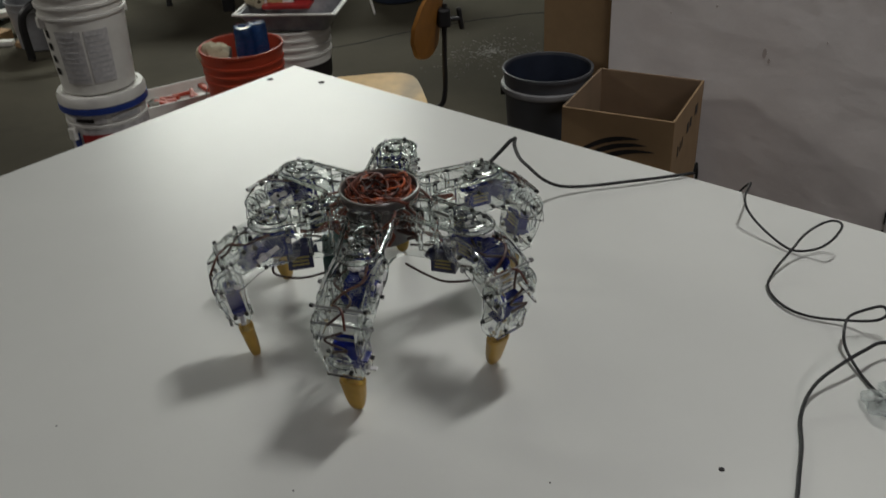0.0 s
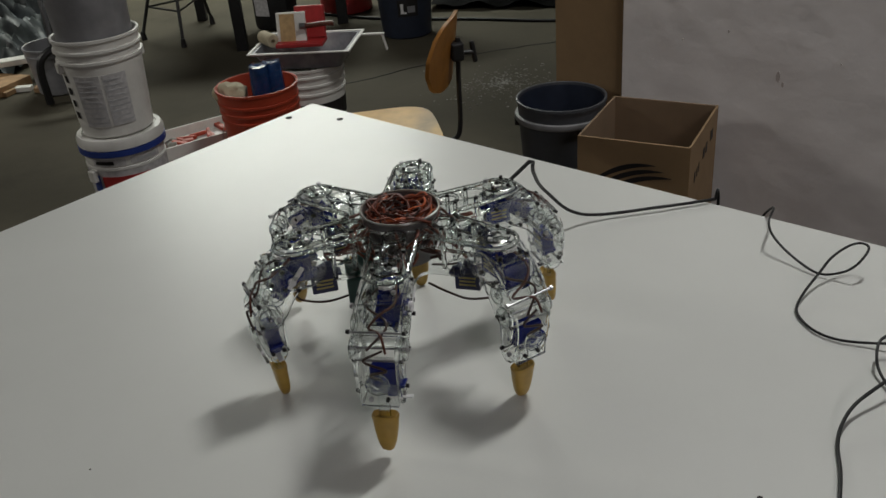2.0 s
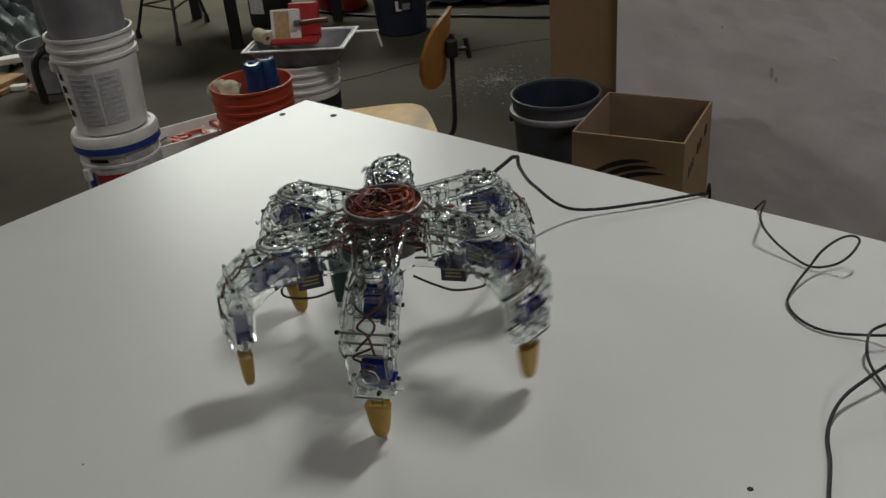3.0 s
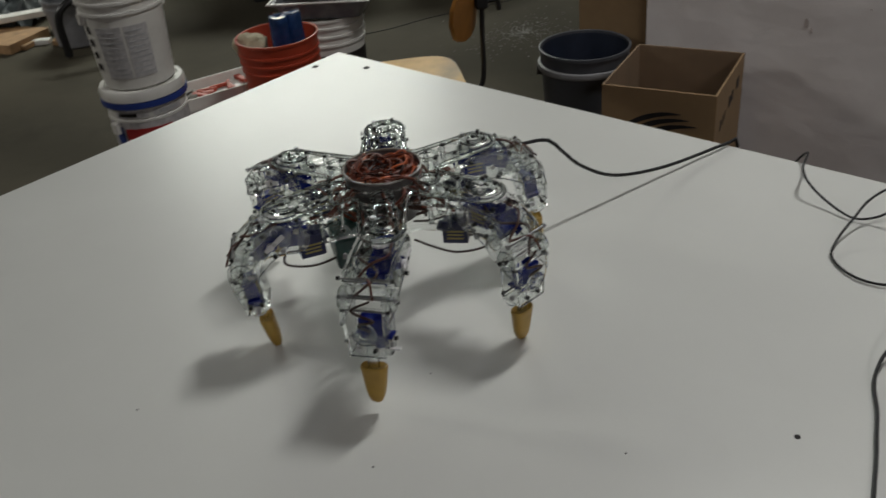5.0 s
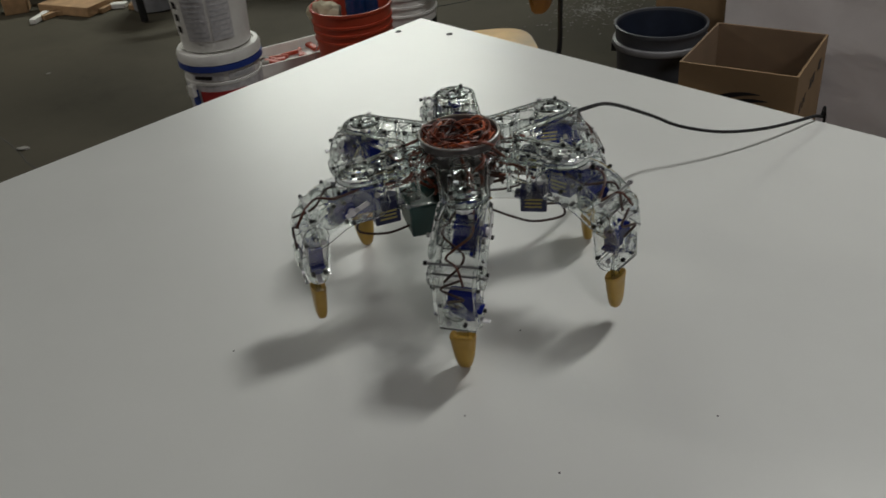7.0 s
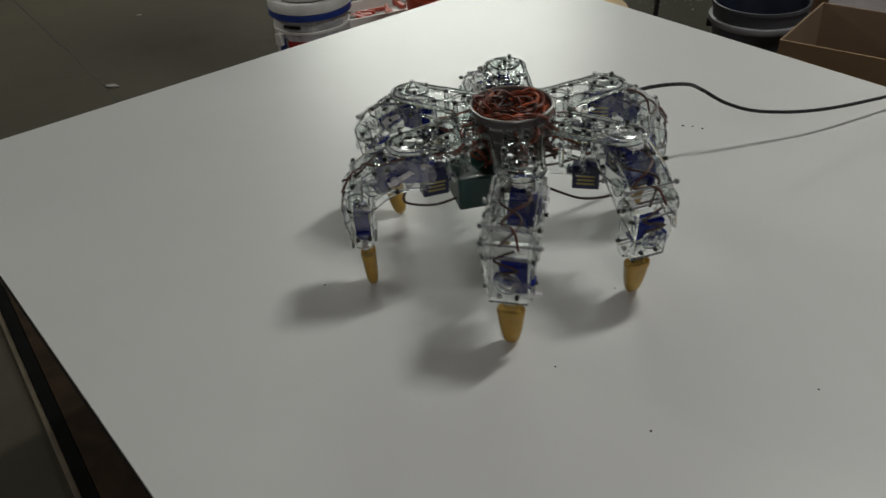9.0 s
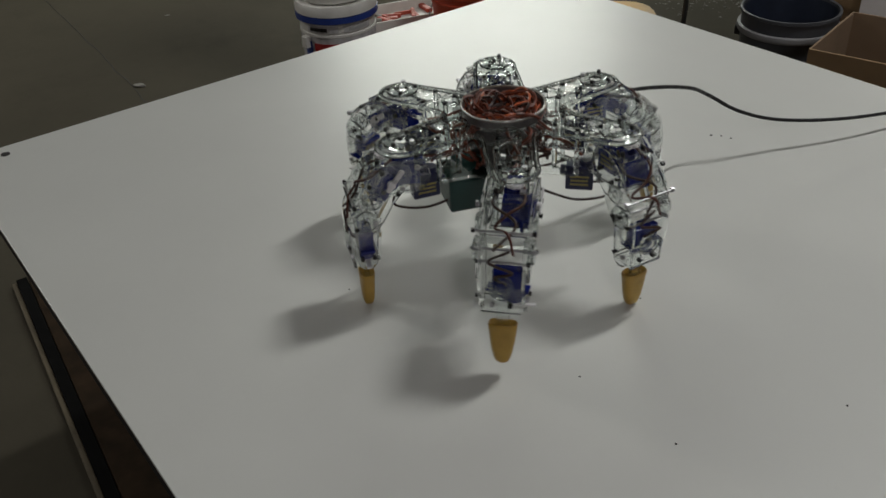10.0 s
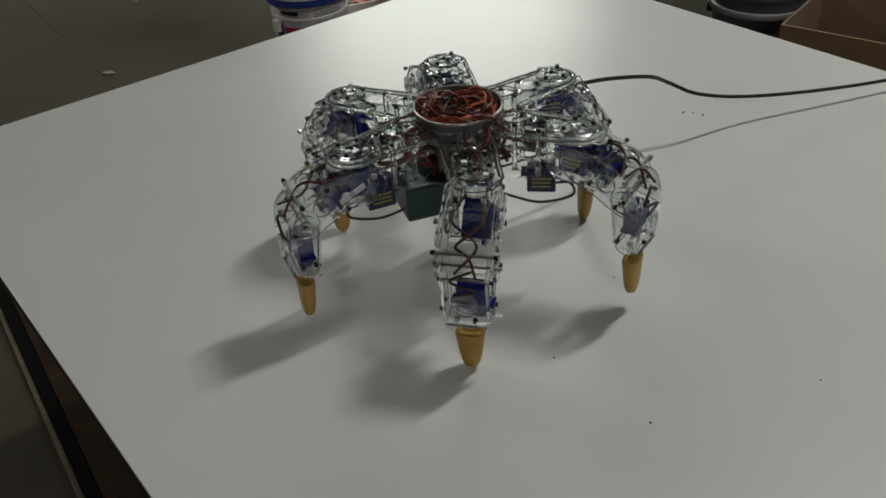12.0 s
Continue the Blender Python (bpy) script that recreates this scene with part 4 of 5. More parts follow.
# case with the controller under the body
bm = B()
box(bm, 0.052, 0.056, 0.036, None, 0.003)
part("battery_case", bm, M_BOARD, robot, "dark green case under the body", pose(0.016, -0.036, -0.073, 0, 0, 14))
bm = B()
box(bm, 0.036, 0.030, 0.0016, None, 0.0003)
for i in range(8):
    box(bm, 0.006, 0.0022, 0.004, pose(-0.014 + 0.004 * i, 0.009 - 0.006 * (i % 3), 0.0028))
part("circuit_board", bm, M_BOARD, robot, "green circuit board", pose(0.020, -0.035, -0.040, 25, 0, 30))


def servo_mesh():
    """Micro servo, 28 mm long, its shaft along +z."""
    bm = B()
    box(bm, 0.027, 0.0145, 0.026, None, 0.0012)
    box(bm, 0.0385, 0.0142, 0.0026, pose(0, 0, 0.0065), 0.0006)
    cyl(bm, 0.0070, 0.0068, 0.005, pose(0.0062, 0, 0.0152), 18)
    cyl(bm, 0.0030, 0.0030, 0.004, pose(-0.002, 0, 0.0148), 12)
    return bm


def horn_mesh():
    bm = B()
    cyl(bm, 0.0042, 0.0038, 0.004, pose(0.0062, 0, 0.0195), 14)
    box(bm, 0.026, 0.0052, 0.0018, pose(0.012, 0, 0.0208), 0.0008)
    return bm


def label_mesh():
    """Rows of print on the servo's flat side."""
    bm = B()
    for i, w in enumerate((0.019, 0.017, 0.018)):
        box(bm, w, 0.0004, 0.0020, pose(0.0, -0.0074, 0.0018 - 0.0042 * i))
    return bm


DUMMY = {}


def put_servo(parent, m, dark=False, horn=True):
    key = "servo_d" if dark else "servo"
    if key not in DUMMY:
        DUMMY[key] = part("servo", servo_mesh(), M_SERVOD if dark else M_SERVO, parent, "dark blue micro servo" if dark else "translucent blue micro servo", m)
        if "print" not in DUMMY:
            DUMMY["print"] = part("servo_print", label_mesh(), M_YELLOW, parent, "yellow print bars", m)
        else:
            share(DUMMY["print"], parent, m)
        if "horn" not in DUMMY:
            DUMMY["horn"] = part("servo_horn", horn_mesh(), M_HORN, parent, "white nylon servo horn", m)
    else:
        share(DUMMY[key], parent, m)
        share(DUMMY["print"], parent, m)
        if horn:
            share(DUMMY["horn"], parent, m)


# servos slung under the side arms
for a, face, q, zs in ((60, 78, 0.083, -0.058), (300, 108, 0.094, -0.054), (120, 60, 0.094, -0.058), (240, 120, 0.094, -0.058)):
    c, sn = math.cos(radians(a)), math.sin(radians(a))
    put_servo(robot, pose(q * c, q * sn, zs, 0, 0, face), dark=True, horn=False)
    sd = 1 if a < 180 else -1
    pts = [(q * c, q * sn + sd * 0.012, zs - 0.008), (q * c, q * sn + sd * 0.028, zs - 0.010), (q * c, q * sn + sd * 0.030, zs - 0.024), (q * c, q * sn, zs - 0.028), (0.06 * c, 0.055 * sn, zs - 0.026), (0.04 * c, 0.03 * sn, -0.078)]
    part("wire", tube(B(), pts, 0.0014, 5, 6), M_WIREK, robot, smooth=True)
# loose wires beside the cup
for k in range(14):
    a = rng.uniform(0.2, 1.1) if k % 3 else rng.uniform(-1.4, -0.5)
    pts = [(0.036 * math.cos(a), 0.036 * math.sin(a), -0.006)]
    for i in range(4):
        a += rng.uniform(-0.35, 0.35)
        q = rng.uniform(0.038, 0.056)
        pts.append((q * math.cos(a), q * math.sin(a), -0.012 - 0.011 * i + rng.uniform(-0.005, 0.005)))
    part("wire", tube(B(), pts, 0.0017, 5, 6), (M_WIRE, M_WIREK, M_WIRE)[k % 3], robot, smooth=True)


def banana(length, r0, r1, up, low, n=14):
    """Side plate outline from joint to joint with a bowed back."""
    out = []
    for i in range(7):
        a = math.pi * (0.5 + i / 6)
        out.append((r0 * math.cos(a), r0 * math.sin(a)))
    for i in range(1, n):
        u = i / n
        out.append((length * u, -(r0 + (r1 - r0) * u) + low * math.sin(math.pi * u)))
    for i in range(7):
        a = -math.pi / 2 + math.pi * i / 6
        out.append((length + r1 * math.cos(a), r1 * math.sin(a)))
    for i in range(1, n):
        u = 1 - i / n
        out.append((length * u, (r0 + (r1 - r0) * u) + up * math.sin(math.pi * u)))
    return out


def crescent(n=20):
    """Upper leg side plate: a bowed outer edge that runs out past the knee."""
    a, c, t = Vector((-0.006, 0.0155)), Vector((0.047, 0.034)), Vector((0.074, -0.013))
    out = [tuple((1 - u) ** 2 * a + 2 * u * (1 - u) * c + u * u * t) for u in [i / n for i in range(n + 1)]]
    out += [(0.069, -0.0135), (0.061, -0.0145), (0.052, -0.0165), (0.040, -0.0165), (0.022, -0.014), (0.006, -0.015)]
    for i in range(6):
        w = math.pi * (1.5 - i / 6)
        out.append((-0.004 + 0.0155 * math.cos(w), 0.0008 + 0.0155 * math.sin(w)))
    return out


def foot_mesh():
    bm, rings = B(), []
    secs = [(0.004, 0.0095, 0.0045), (0.000, 0.0128, 0.0074), (0.0015, 0.0136, 0.0080), (0.004, 0.0132, 0.0078), (0.008, 0.0126, 0.0074), (0.018, 0.0114, 0.0070), (0.027, 0.0099, 0.0065), (0.034, 0.0082, 0.0058), (0.039, 0.0060, 0.0045), (0.0415, 0.0025, 0.002)]
    for x, w, t in secs:
        ring = []
        for k in range(20):
            a = 2 * math.pi * k / 20
            c, s = math.cos(a), math.sin(a)
            ring.append(bm.verts.new((x, w * math.copysign(abs(c) ** 0.7, c), t * math.copysign(abs(s) ** 0.7, s))))
        rings.append(ring)
    for a, b in zip(rings, rings[1:]):
        for k in range(20):
            bm.faces.new((a[k], a[(k + 1) % 20], b[(k + 1) % 20], b[k]))
    bm.faces.new(rings[0])
    bm.faces.new(rings[-1][::-1])
    return bm


def bend_wire(pts, material, parent):
    part("wire", tube(B(), pts, 0.0013, 6, 6), material, parent, smooth=True)


SHARED = {}


def again(key, parent, m, name="", mesh=None, material=None, label="", smooth=False):
    """The same small part once more, on one shared mesh."""
    if key not in SHARED:
        SHARED[key] = part(name, mesh(), material, parent, label, m, smooth)
        return SHARED[key]
    return share(SHARED[key], parent, m)


def bolt_head(parent, x, y, z, rx=0, ry=0):
    SHARED["count"] = SHARED.get("count", 0) + 1
    if SHARED["count"] % 3 == 0:
        again("nut", parent, pose(x, y, z, rx, ry), "nut", lambda: cyl(B(), 0.0027, 0.0027, 0.0026, None, 6), M_STEEL, "small bright steel nut")
        return
    again("bolt", parent, pose(x, y, z, rx, ry), "bolt", lambda: cyl(B(), 0.0023, 0.0020, 0.0034, None, 8), M_BOLT, "small black cap screw")


def long_rod(parent, x, z, half):
    again("rod%.4f" % half, parent, pose(x, 0, z, 90), "rod", lambda: cyl(B(), 0.0012, 0.0012, 2 * half, None, 8), M_STEEL, "thin steel rod")


def disc(parent, r, m, th=0.003):
    again("disc%.4f" % r, parent, m, "disc", lambda: lathe(B(), [(r * 0.42, -th / 2), (r, -th / 2), (r, th / 2), (r * 0.42, th / 2), (r * 0.42, -th / 2)], 24), M_SOLID, "clear round disc", True)


def gear_mesh():
    pts = []
    for i in range(36):
        a = 2 * math.pi * i / 36
        r = 0.0085 if i % 4 < 2 else 0.0074
        pts.append((r * math.cos(a), r * math.sin(a)))
    return slab(B(), pts, 0.0025, rim=0)


def build_leg(k):
    r = random.Random(20 + k)
    # hip: turns about the upright shaft at the arm's end
    hip = part("hip", plate(B(), 0.050, 0.034, 0.003, pose(0.010, 0, 0.0125)), M_ACRYL, robot, "clear hip bracket")
    part("floor_plate", plate(B(), 0.050, 0.034, 0.003, pose(0.010, 0, -0.0195)), M_ACRYL, hip)
    put_servo(hip, pose(-0.002, 0, -0.004, 0, 0, 0))
    for s in (-1, 1):
        part("cheek", slab(B(), banana(0.034, 0.016, 0.014, 0.002, 0.0), 0.003, pose(-0.007, s * 0.0185, -0.003), rim=1, chamfer=0.0008), M_ACRYL, hip)
        for x, z in ((-0.010, 0.008), (0.024, 0.008), (0.024, -0.012), (0.006, -0.012)):
            bolt_head(hip, x, s * 0.0215, z, 90)
    disc(hip, 0.0165, pose(0, 0, 0.0268))
    again("gear", hip, pose(0.018, 0.004, 0.0185, 90), "gear", gear_mesh, M_HORN, "white nylon gear")
    for x, y in ((-0.009, -0.011), (0.009, -0.011), (-0.009, 0.011), (0.009, 0.011), (0.0, 0.0)):
        bolt_head(hip, x, y, 0.0300)
    for x, y in ((0.026, -0.012), (0.026, 0.012), (-0.012, 0.010)):
        again("post", hip, pose(x, y, -0.003), "post", lambda: cyl(B(), 0.0026, 0.0026, 0.031, None, 8), M_SOLID, "clear post")
        bolt_head(hip, x, y, 0.0155)
    part("tab", plate(B(), 0.003, 0.030, 0.024, pose(0.036, 0, -0.003)), M_ACRYL, hip, "clear end tab")
    # femur: two bowed side plates
    fem = part("femur", plate(B(), 0.030, 0.0415, 0.003, pose(0.030, 0, 0.019)), M_ACRYL, robot, "clear bowed upper leg")
    for s in (-1, 1):
        part("side_plate", slab(B(), crescent(), 0.003, pose(0, s * 0.0225, 0), rim=1, chamfer=0.0008), M_ACRYL, fem, "clear curved side plate")
        disc(fem, 0.0085, pose(0.028, s * 0.0255, 0.006, 90))
        disc(fem, 0.011, pose(L_FEM, s * 0.0252, 0.0, 90))
        for x, z in ((0.0, 0.0), (0.016, 0.019), (0.042, 0.019), (0.046, -0.008), (L_FEM, 0.0), (0.010, -0.010)):
            bolt_head(fem, x, s * 0.0265, z, 90)
    put_servo(fem, pose(0.012, 0.006, 0.0, 90, 0, 180))
    part("cross_plate", plate(B(), 0.026, 0.0415, 0.003, pose(0.030, 0, -0.008, 0, 8)), M_ACRYL, fem, "clear cross plate")
    part("cross_plate", plate(B(), 0.003, 0.0415, 0.016, pose(0.046, 0, 0.006)), M_ACRYL, fem, "clear cross plate")
    long_rod(fem, L_FEM, 0.0, 0.030)
    long_rod(fem, 0.042, 0.019, 0.027)
    bend_wire([(-0.012, 0.010, 0.008), (0.012, 0.014, 0.018), (0.026, 0.002, 0.022), (0.036, -0.012 + r.uniform(-0.004, 0.004), 0.014), (0.044, 0.004, 0.020), (0.060, 0.010, 0.012)], M_WIREB, fem)
    bend_wire([(-0.010, -0.006, 0.006), (0.014, -0.014, 0.016), (0.034, 0.010, 0.020), (0.058, -0.008, 0.014)], M_WIREK, fem)
    # tibia: narrower plates round a servo, clear peg and rubber foot
    tib = part("tibia", plate(B(), 0.003, 0.036, 0.020, pose(0.053, 0, 0)), M_ACRYL, robot, "clear lower leg")
    for s in (-1, 1):
        part("side_plate", slab(B(), banana(0.046, 0.0155, 0.010, 0.003, 0.001), 0.003, pose(0.002, s * 0.0195, 0), rim=1, chamfer=0.0008), M_ACRYL, tib, "clear tapered side plate")
        for x, z in ((0.008, 0.009), (0.008, -0.009), (0.043, 0.006), (0.043, -0.006)):
            bolt_head(tib, x, s * 0.0225, z, 90)
        bolt_head(tib, 0.047, s * 0.008, 0.014, 0)
    put_servo(tib, pose(0.030, 0.004, 0.0, 0, 0, 0) @ pose(0, 0, 0, 90, 0, 0) @ pose(0, 0, 0, 0, 90, 0))
    part("cross_plate", plate(B(), 0.024, 0.036, 0.003, pose(0.043, 0, 0.0125)), M_ACRYL, tib, "clear cross plate")
    part("cross_plate", plate(B(), 0.032, 0.036, 0.003, pose(0.034, 0, -0.0125, 0, -4)), M_ACRYL, tib, "clear cross plate")
    disc(tib, 0.0115, pose(0.029, 0, 0.0165))
    long_rod(tib, 0.008, 0.009, 0.024)
    part("peg", box(B(), 0.034, 0.011, 0.0045, pose(0.066, 0, 0), 0.0008), M_SOLID, tib, "clear acrylic peg")
    bend_wire([(-0.004, 0.006, 0.012), (0.006, -0.012, 0.015), (0.014, 0.010, 0.017), (0.020, -0.006, 0.015), (0.028, 0.004, 0.010)], M_WIREK, tib)
    part("foot", foot_mesh(), M_FOOT, tib, "amber rubber foot cap", pose(L_TIB - 0.0415, 0, 0), smooth=True)
    return hip, fem, tib


LEGS = [build_leg(k) for k in range(6)]

# power cable from the robot over the table's far edge
# it bends, so it is a chain of short rigid pieces of one length
PIECE = 0.014
cable = tagged(new("power_cable"), "black power cable rising from the table edge to the robot", "cable", "cables")
cable_links = []
for i in range(56):
    if not cable_links:
        cable_links.append(part("cable_piece", lathe(B(), [(0, -0.0023), (0.0016, -0.0016), (0.0023, 0), (0.0023, PIECE), (0.0016, PIECE + 0.0016), (0, PIECE + 0.0023)], 10), M_CABLE, cable, smooth=True))
    else:
        cable_links.append(share(cable_links[0], cable, Matrix()))
# second, where it crosses the edge, and its line: along the way from robot to edge, aside, height
CABLE = [(0.0, 0.865, ((-0.06, 0, 0.905), (-0.018, 0, 0.920), (0.010, 0, 0.931), (0.030, 0.020, 0.903), (0.105, 0.079, 0.832), (0.184, 0.087, 0.765), (0.290, 0.033, 0.757), (0.357, 0, 0.755))),
         (2.7, 0.865, ((-0.06, 0, 0.905), (-0.018, 0, 0.920), (0.010, 0, 0.931), (0.030, 0.020, 0.903), (0.105, 0.079, 0.832), (0.184, 0.087, 0.765), (0.290, 0.033, 0.757), (0.357, 0, 0.755))),
         (4.3, 0.850, ((-0.06, 0, 0.912), (-0.017, 0, 0.913), (0.020, 0, 0.904), (0.032, 0, 0.885), (0.073, 0.01, 0.838), (0.150, 0.016, 0.782), (0.232, 0.005, 0.764), (0.370, 0, 0.755))),
         (5.0, 0.844, ((-0.06, 0, 0.893), (0.03, 0, 0.882), (0.064, 0, 0.874), (0.085, 0, 0.853), (0.119, 0, 0.819), (0.179, 0, 0.784), (0.277, 0, 0.763), (0.406, 0, 0.755))),
         (6.0, 0.836, ((-0.06, 0, 0.902), (0.011, 0, 0.891), (0.063, 0, 0.881), (0.099, 0, 0.854), (0.147, 0, 0.816), (0.208, 0, 0.789), (0.295, 0, 0.770), (0.424, 0, 0.755))),
         (7.0, 0.836, ((-0.06, 0, 0.900), (0.014, 0, 0.901), (0.080, 0.03, 0.875), (0.167, 0.047, 0.826), (0.203, 0.035, 0.805), (0.264, 0.015, 0.784), (0.345, 0.002, 0.769), (0.444, 0, 0.757))),
         (9.0, 0.820, ((-0.06, 0, 0.875), (0.012, 0, 0.882), (0.090, 0.02, 0.862), (0.138, 0.042, 0.835), (0.172, 0.030, 0.812), (0.224, 0.017, 0.793), (0.320, 0, 0.780), (0.501, 0, 0.765))),
         (12.1, 0.820, ((-0.06, 0, 0.885), (0.006, 0, 0.895), (0.106, 0.02, 0.870), (0.167, 0.050, 0.835), (0.210, 0.043, 0.812), (0.300, 0.042, 0.786), (0.431, 0.022, 0.772), (0.576, 0, 0.765)))]

# the body's height to which each of these lines belongs
LEVEL = {0.0: 0.929, 2.7: 0.929, 4.3: 0.930, 5.0: 0.921, 6.0: 0.932, 7.0: 0.930, 9.0: 0.916, 12.1: 0.930}


def cable_line(t, end):
    """Points one piece apart along the cable, from the robot to the loose end below the table's edge."""
    for a, b in zip(CABLE, CABLE[1:]):
        if a[0] <= t <= b[0]:
            break
    u = ease((t - a[0]) / (b[0] - a[0]))
    goal = Vector((a[1] + (b[1] - a[1]) * u, 0, 0))
    ahead = goal - Vector((end.x, end.y, 0))
    reach = ahead.length
    ahead.normalize()
    aside = Vector((-ahead.y, ahead.x, 0))
    last = a[2][7][0] + (b[2][7][0] - a[2][7][0]) * u
    level = LEVEL[a[0]] + (LEVEL[b[0]] - LEVEL[a[0]]) * u
    points = []
    for i, (p, q) in enumerate(zip(a[2], b[2])):
        along, off, z = (v + (w - v) * u for v, w in zip(p, q))
        z += (end.z - level) * max(0, 1 - i / 5)
        points.append(Vector((end.x, end.y, z)) + ahead * (along + (reach - last) * i / 7) + aside * off)
    tip = points[-1]
    points += [tip + ahead * 0.012 + Vector((0, 0, -0.005)), tip + ahead * 0.020 + Vector((0, 0, -0.03)), tip + ahead * 0.021 + Vector((0, 0, -0.5))]
    fine = smooth_line(points, 10)
    line, k = [fine[0].copy()], 0
    for _ in cable_links:
        here = line[-1]
        while k + 2 < len(fine) and (fine[k + 1] - here).length < PIECE:
            k += 1
        p, d = fine[k], fine[k + 1] - fine[k]
        f = p - here
        qa, qb, qc = d.dot(d), 2 * f.dot(d), f.dot(f) - PIECE * PIECE
        w = (-qb + math.sqrt(max(0, qb * qb - 4 * qa * qc))) / (2 * qa)
        line.append(p + d * w)
    return line


# ---- motion ----
# centre x, y and heading of the three feet of each set while they stand, from second to second
STAND_A = [(0.0, 1.95, 0.755, -0.526, -55.9), (2.1, 2.35, 0.752, -0.527, -55.5), (2.7, 3.1, 0.750, -0.527, -54.5), (3.75, 4.72, 0.745, -0.529, -53.5), (5.25, 6.02, 0.726, -0.570, -51.0),
           (6.53, 7.28, 0.725, -0.602, -48.9), (7.8, 8.5, 0.717, -0.635, -46.5), (8.98, 9.86, 0.709, -0.669, -43.4), (10.36, 11.06, 0.706, -0.703, -39.8), (11.58, 12.1, 0.711, -0.737, -38.0)]
STAND_B = [(0.0, 1.66, 0.755, -0.526, -55.9), (1.9, 2.14, 0.754, -0.527, -55.5), (2.32, 2.68, 0.752, -0.528, -55.0), (3.1, 3.75, 0.740, -0.540, -54.0), (4.76, 5.22, 0.717, -0.5585, -52.5),
           (6.04, 6.6, 0.706, -0.596, -50.0), (7.3, 7.78, 0.700, -0.633, -47.5), (8.52, 9.06, 0.694, -0.669, -45.7), (9.88, 10.34, 0.683, -0.7045, -41.0), (10.98, 11.56, 0.694, -0.736, -39.0), (12.4, 13.0, 0.694, -0.77, -37.0)]
# body: seconds, x, y, height, heading of the feet, and the body's twist over them
BODY = [(0, 0.759, -0.52, 0.914, -55.9, 0.3), (0.55, 0.757, -0.518, 0.914, -55.9, 0.5), (0.8, 0.757, -0.518, 0.929, -55.9, 0.8), (1.5, 0.757, -0.518, 0.929, -55.7, 1.0), (2, 0.752, -0.518, 0.929, -55.4, 1.6),
        (2.5, 0.748, -0.519, 0.929, -55, 3.0), (3.5, 0.742, -0.528, 0.931, -54.2, 5.0), (4.3, 0.74, -0.533, 0.93, -53.6, 6.4), (4.5, 0.727, -0.553, 0.93, -53.4, 6.8), (4.75, 0.721, -0.557, 0.927, -53, 6.7),
        (5, 0.712, -0.563, 0.921, -52.5, 6.5), (5.15, 0.715, -0.564, 0.922, -52, 6.5), (5.3, 0.725, -0.563, 0.93, -51.3, 6.6), (5.5, 0.726, -0.566, 0.93, -51, 6.6), (5.85, 0.724, -0.57, 0.931, -50.8, 6.2),
        (6, 0.702, -0.579, 0.926, -50.4, 6.1), (6.3, 0.706, -0.588, 0.918, -49.9, 6.2), (6.52, 0.708, -0.588, 0.916, -49.6, 6.2), (6.7, 0.721, -0.602, 0.93, -49, 6.1), (7.1, 0.721, -0.604, 0.93, -48.6, 5.9),
        (7.35, 0.702, -0.62, 0.931, -47.8, 6.0), (7.6, 0.704, -0.628, 0.917, -47.4, 6.1), (7.9, 0.717, -0.634, 0.93, -46.6, 6.1), (8.4, 0.715, -0.64, 0.931, -46.3, 6.2), (8.65, 0.69, -0.658, 0.931, -45.9, 6.3),
        (8.85, 0.696, -0.661, 0.917, -45.6, 6.4), (9, 0.698, -0.661, 0.916, -45, 6.4), (9.2, 0.711, -0.669, 0.929, -43.6, 6.1), (9.7, 0.708, -0.67, 0.929, -43.3, 5.6), (9.95, 0.682, -0.696, 0.932, -41.2, 5.5),
        (10.2, 0.688, -0.702, 0.92, -40.8, 5.3), (10.45, 0.71, -0.701, 0.928, -39.8, 5.1), (10.8, 0.708, -0.704, 0.929, -39.7, 4.8), (11, 0.69, -0.725, 0.926, -39.4, 4.6), (11.2, 0.69, -0.731, 0.924, -39.1, 4.7),
        (11.5, 0.702, -0.733, 0.917, -38.9, 4.9), (11.7, 0.707, -0.735, 0.929, -38.1, 5.0), (12.1, 0.708, -0.735, 0.93, -38, 5.3)]
R_STAND, R_LIFT, LIFT = 0.155, 0.179, 0.018


def ease(u):
    return u * u * (3 - 2 * u)


def body_at(t):
    for a, b in zip(BODY, BODY[1:]):
        if a[0] <= t <= b[0]:
            u = ease((t - a[0]) / (b[0] - a[0]))
            return [p + (q - p) * u for p, q in zip(a[1:], b[1:])]
    return list(BODY[-1][1:])


def foot_at(stands, t, angle):
    """Where a foot's tip is in the world."""
    def spot(row, r):
        h = radians(row[4] + angle)
        return Vector((row[2] + r * math.cos(h), row[3] + r * math.sin(h), TOP + 0.0005))
    bx, by, _, head, _ = body_at(t)
    first = stands is STAND_A
    held = spot((0, 0, bx, by, head + (0 if first else 1.6)), R_LIFT + (0.011 if first else 0)) + Vector((0, 0, LIFT - (0.004 if first else 0)))
    for i, row in enumerate(stands):
        if row[0] <= t <= row[1]:
            return spot(row, R_STAND - (0.006 if row[1] < 3 and stands is STAND_B else 0))
        nxt = stands[i + 1] if i + 1 < len(stands) else None
        if nxt and row[1] < t < nxt[0]:
            e = min(0.14, (nxt[0] - row[1]) / 2)
            if t - row[1] < e:
                return spot(row, R_STAND).lerp(held, ease((t - row[1]) / e))
            if nxt[0] - t < e:
                return spot(nxt, R_STAND).lerp(held, ease((nxt[0] - t) / e))
            return held
    return spot(stands[-1], R_STAND)


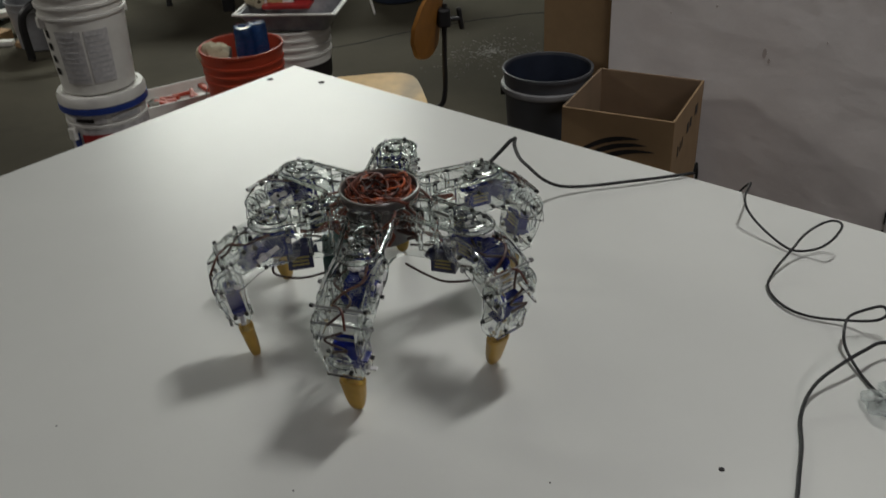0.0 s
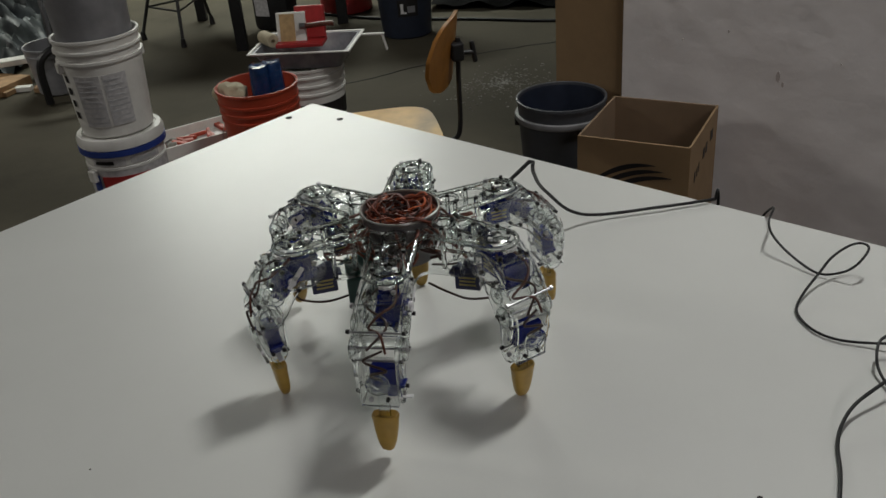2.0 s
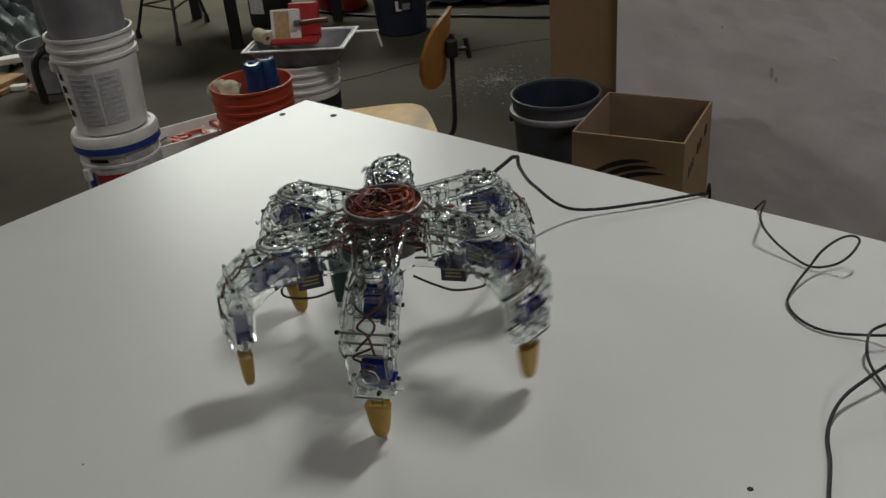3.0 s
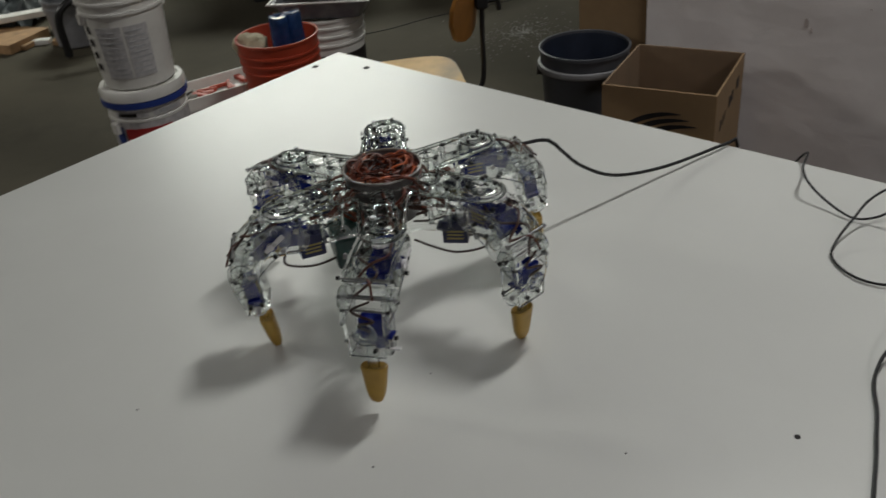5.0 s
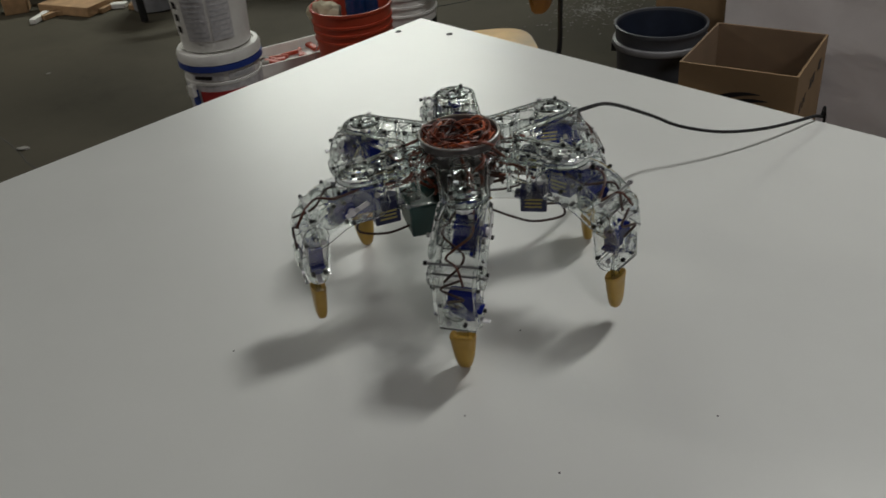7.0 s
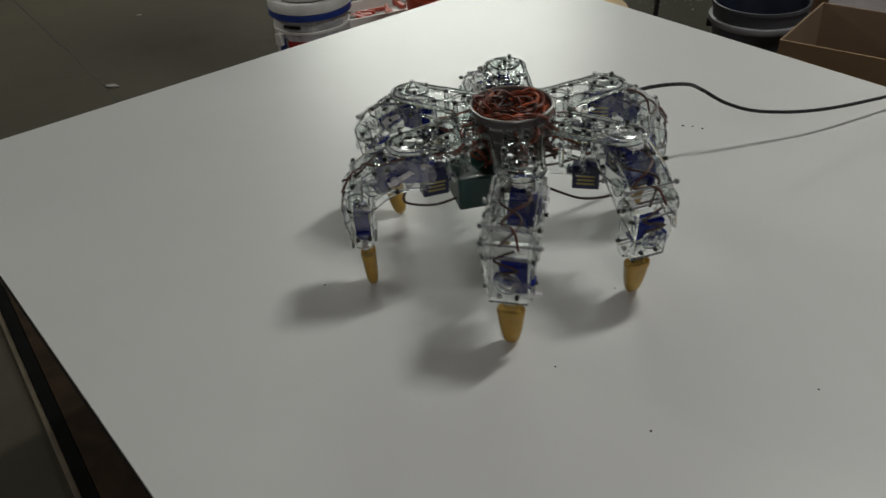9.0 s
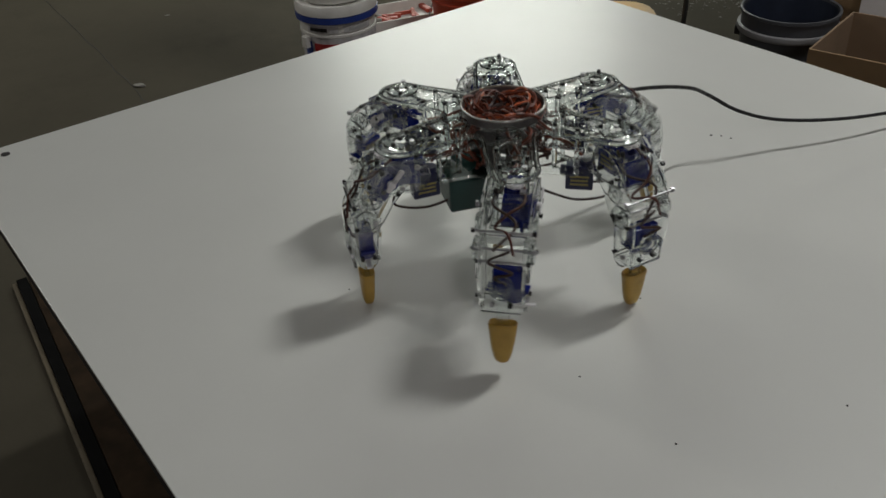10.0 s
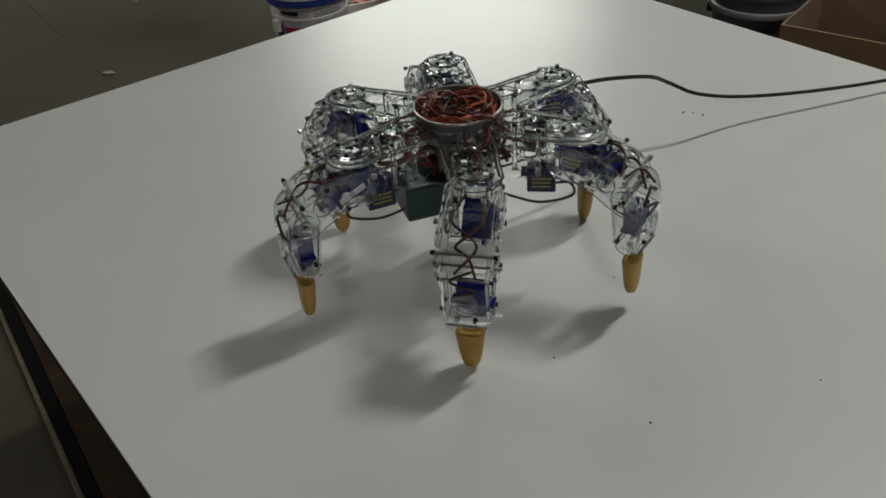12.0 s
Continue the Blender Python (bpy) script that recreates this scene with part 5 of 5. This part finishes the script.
def swing(x, z, elevation):
    """Pose in the leg's plane: x outwards, turned up by the elevation in radians."""
    return Matrix.Translation((x, 0, z)) @ Matrix.Rotation(-elevation, 4, "Y")


def motions():
    times = [i / 10 for i in range(121)]
    body_rows, leg_rows, link_rows = [], [([], [], []) for _ in LEGS], [[] for _ in cable_links]
    for t in times:
        x, y, z, head, twist = body_at(t)
        m = pose(x, y, z, 0, 0, head + twist)
        body_rows.append((t, m))
        inv = m.inverted()
        for k in range(6):
            a = 60 * k
            p = inv @ foot_at(STAND_A if k % 2 == 0 else STAND_B, t, a + (1.6 * twist if k == 3 else 0))
            hip = Vector((R_HIP * math.cos(radians(a)), R_HIP * math.sin(radians(a)), Z_HIP))
            v = p - hip
            turn = math.atan2(v.y, v.x)
            h, dz = math.hypot(v.x, v.y) - R_FEM, v.z
            d = min(math.hypot(h, dz), L_FEM + L_TIB - 0.0004)
            base = math.atan2(dz, h)
            up = base + math.acos(max(-1, min(1, (L_FEM ** 2 + d * d - L_TIB ** 2) / (2 * L_FEM * d))))
            kx, kz = L_FEM * math.cos(up), L_FEM * math.sin(up)
            low = math.atan2(d * math.sin(base) - kz, d * math.cos(base) - kx)
            hm = Matrix.Translation(hip) @ Matrix.Rotation(turn, 4, "Z")
            leg_rows[k][0].append((t, hm))
            leg_rows[k][1].append((t, hm @ swing(R_FEM, 0, up)))
            leg_rows[k][2].append((t, hm @ swing(R_FEM + kx, kz, low)))
        end = pose(x, y, z, 0, 0, head) @ Vector((0.172 * math.cos(radians(131)), 0.172 * math.sin(radians(131)), 0))
        line = cable_line(t, end)
        for rows, p, q in zip(link_rows, line, line[1:]):
            rows.append((t, Matrix.Translation(p) @ (q - p).to_track_quat("Z", "X").to_matrix().to_4x4()))
    walk(robot, body_rows)
    for link, rows in zip(cable_links, link_rows):
        walk(link, rows)
    for (hip, fem, tib), rows in zip(LEGS, leg_rows):
        walk(hip, rows[0])
        walk(fem, rows[1])
        walk(tib, rows[2])


motions()
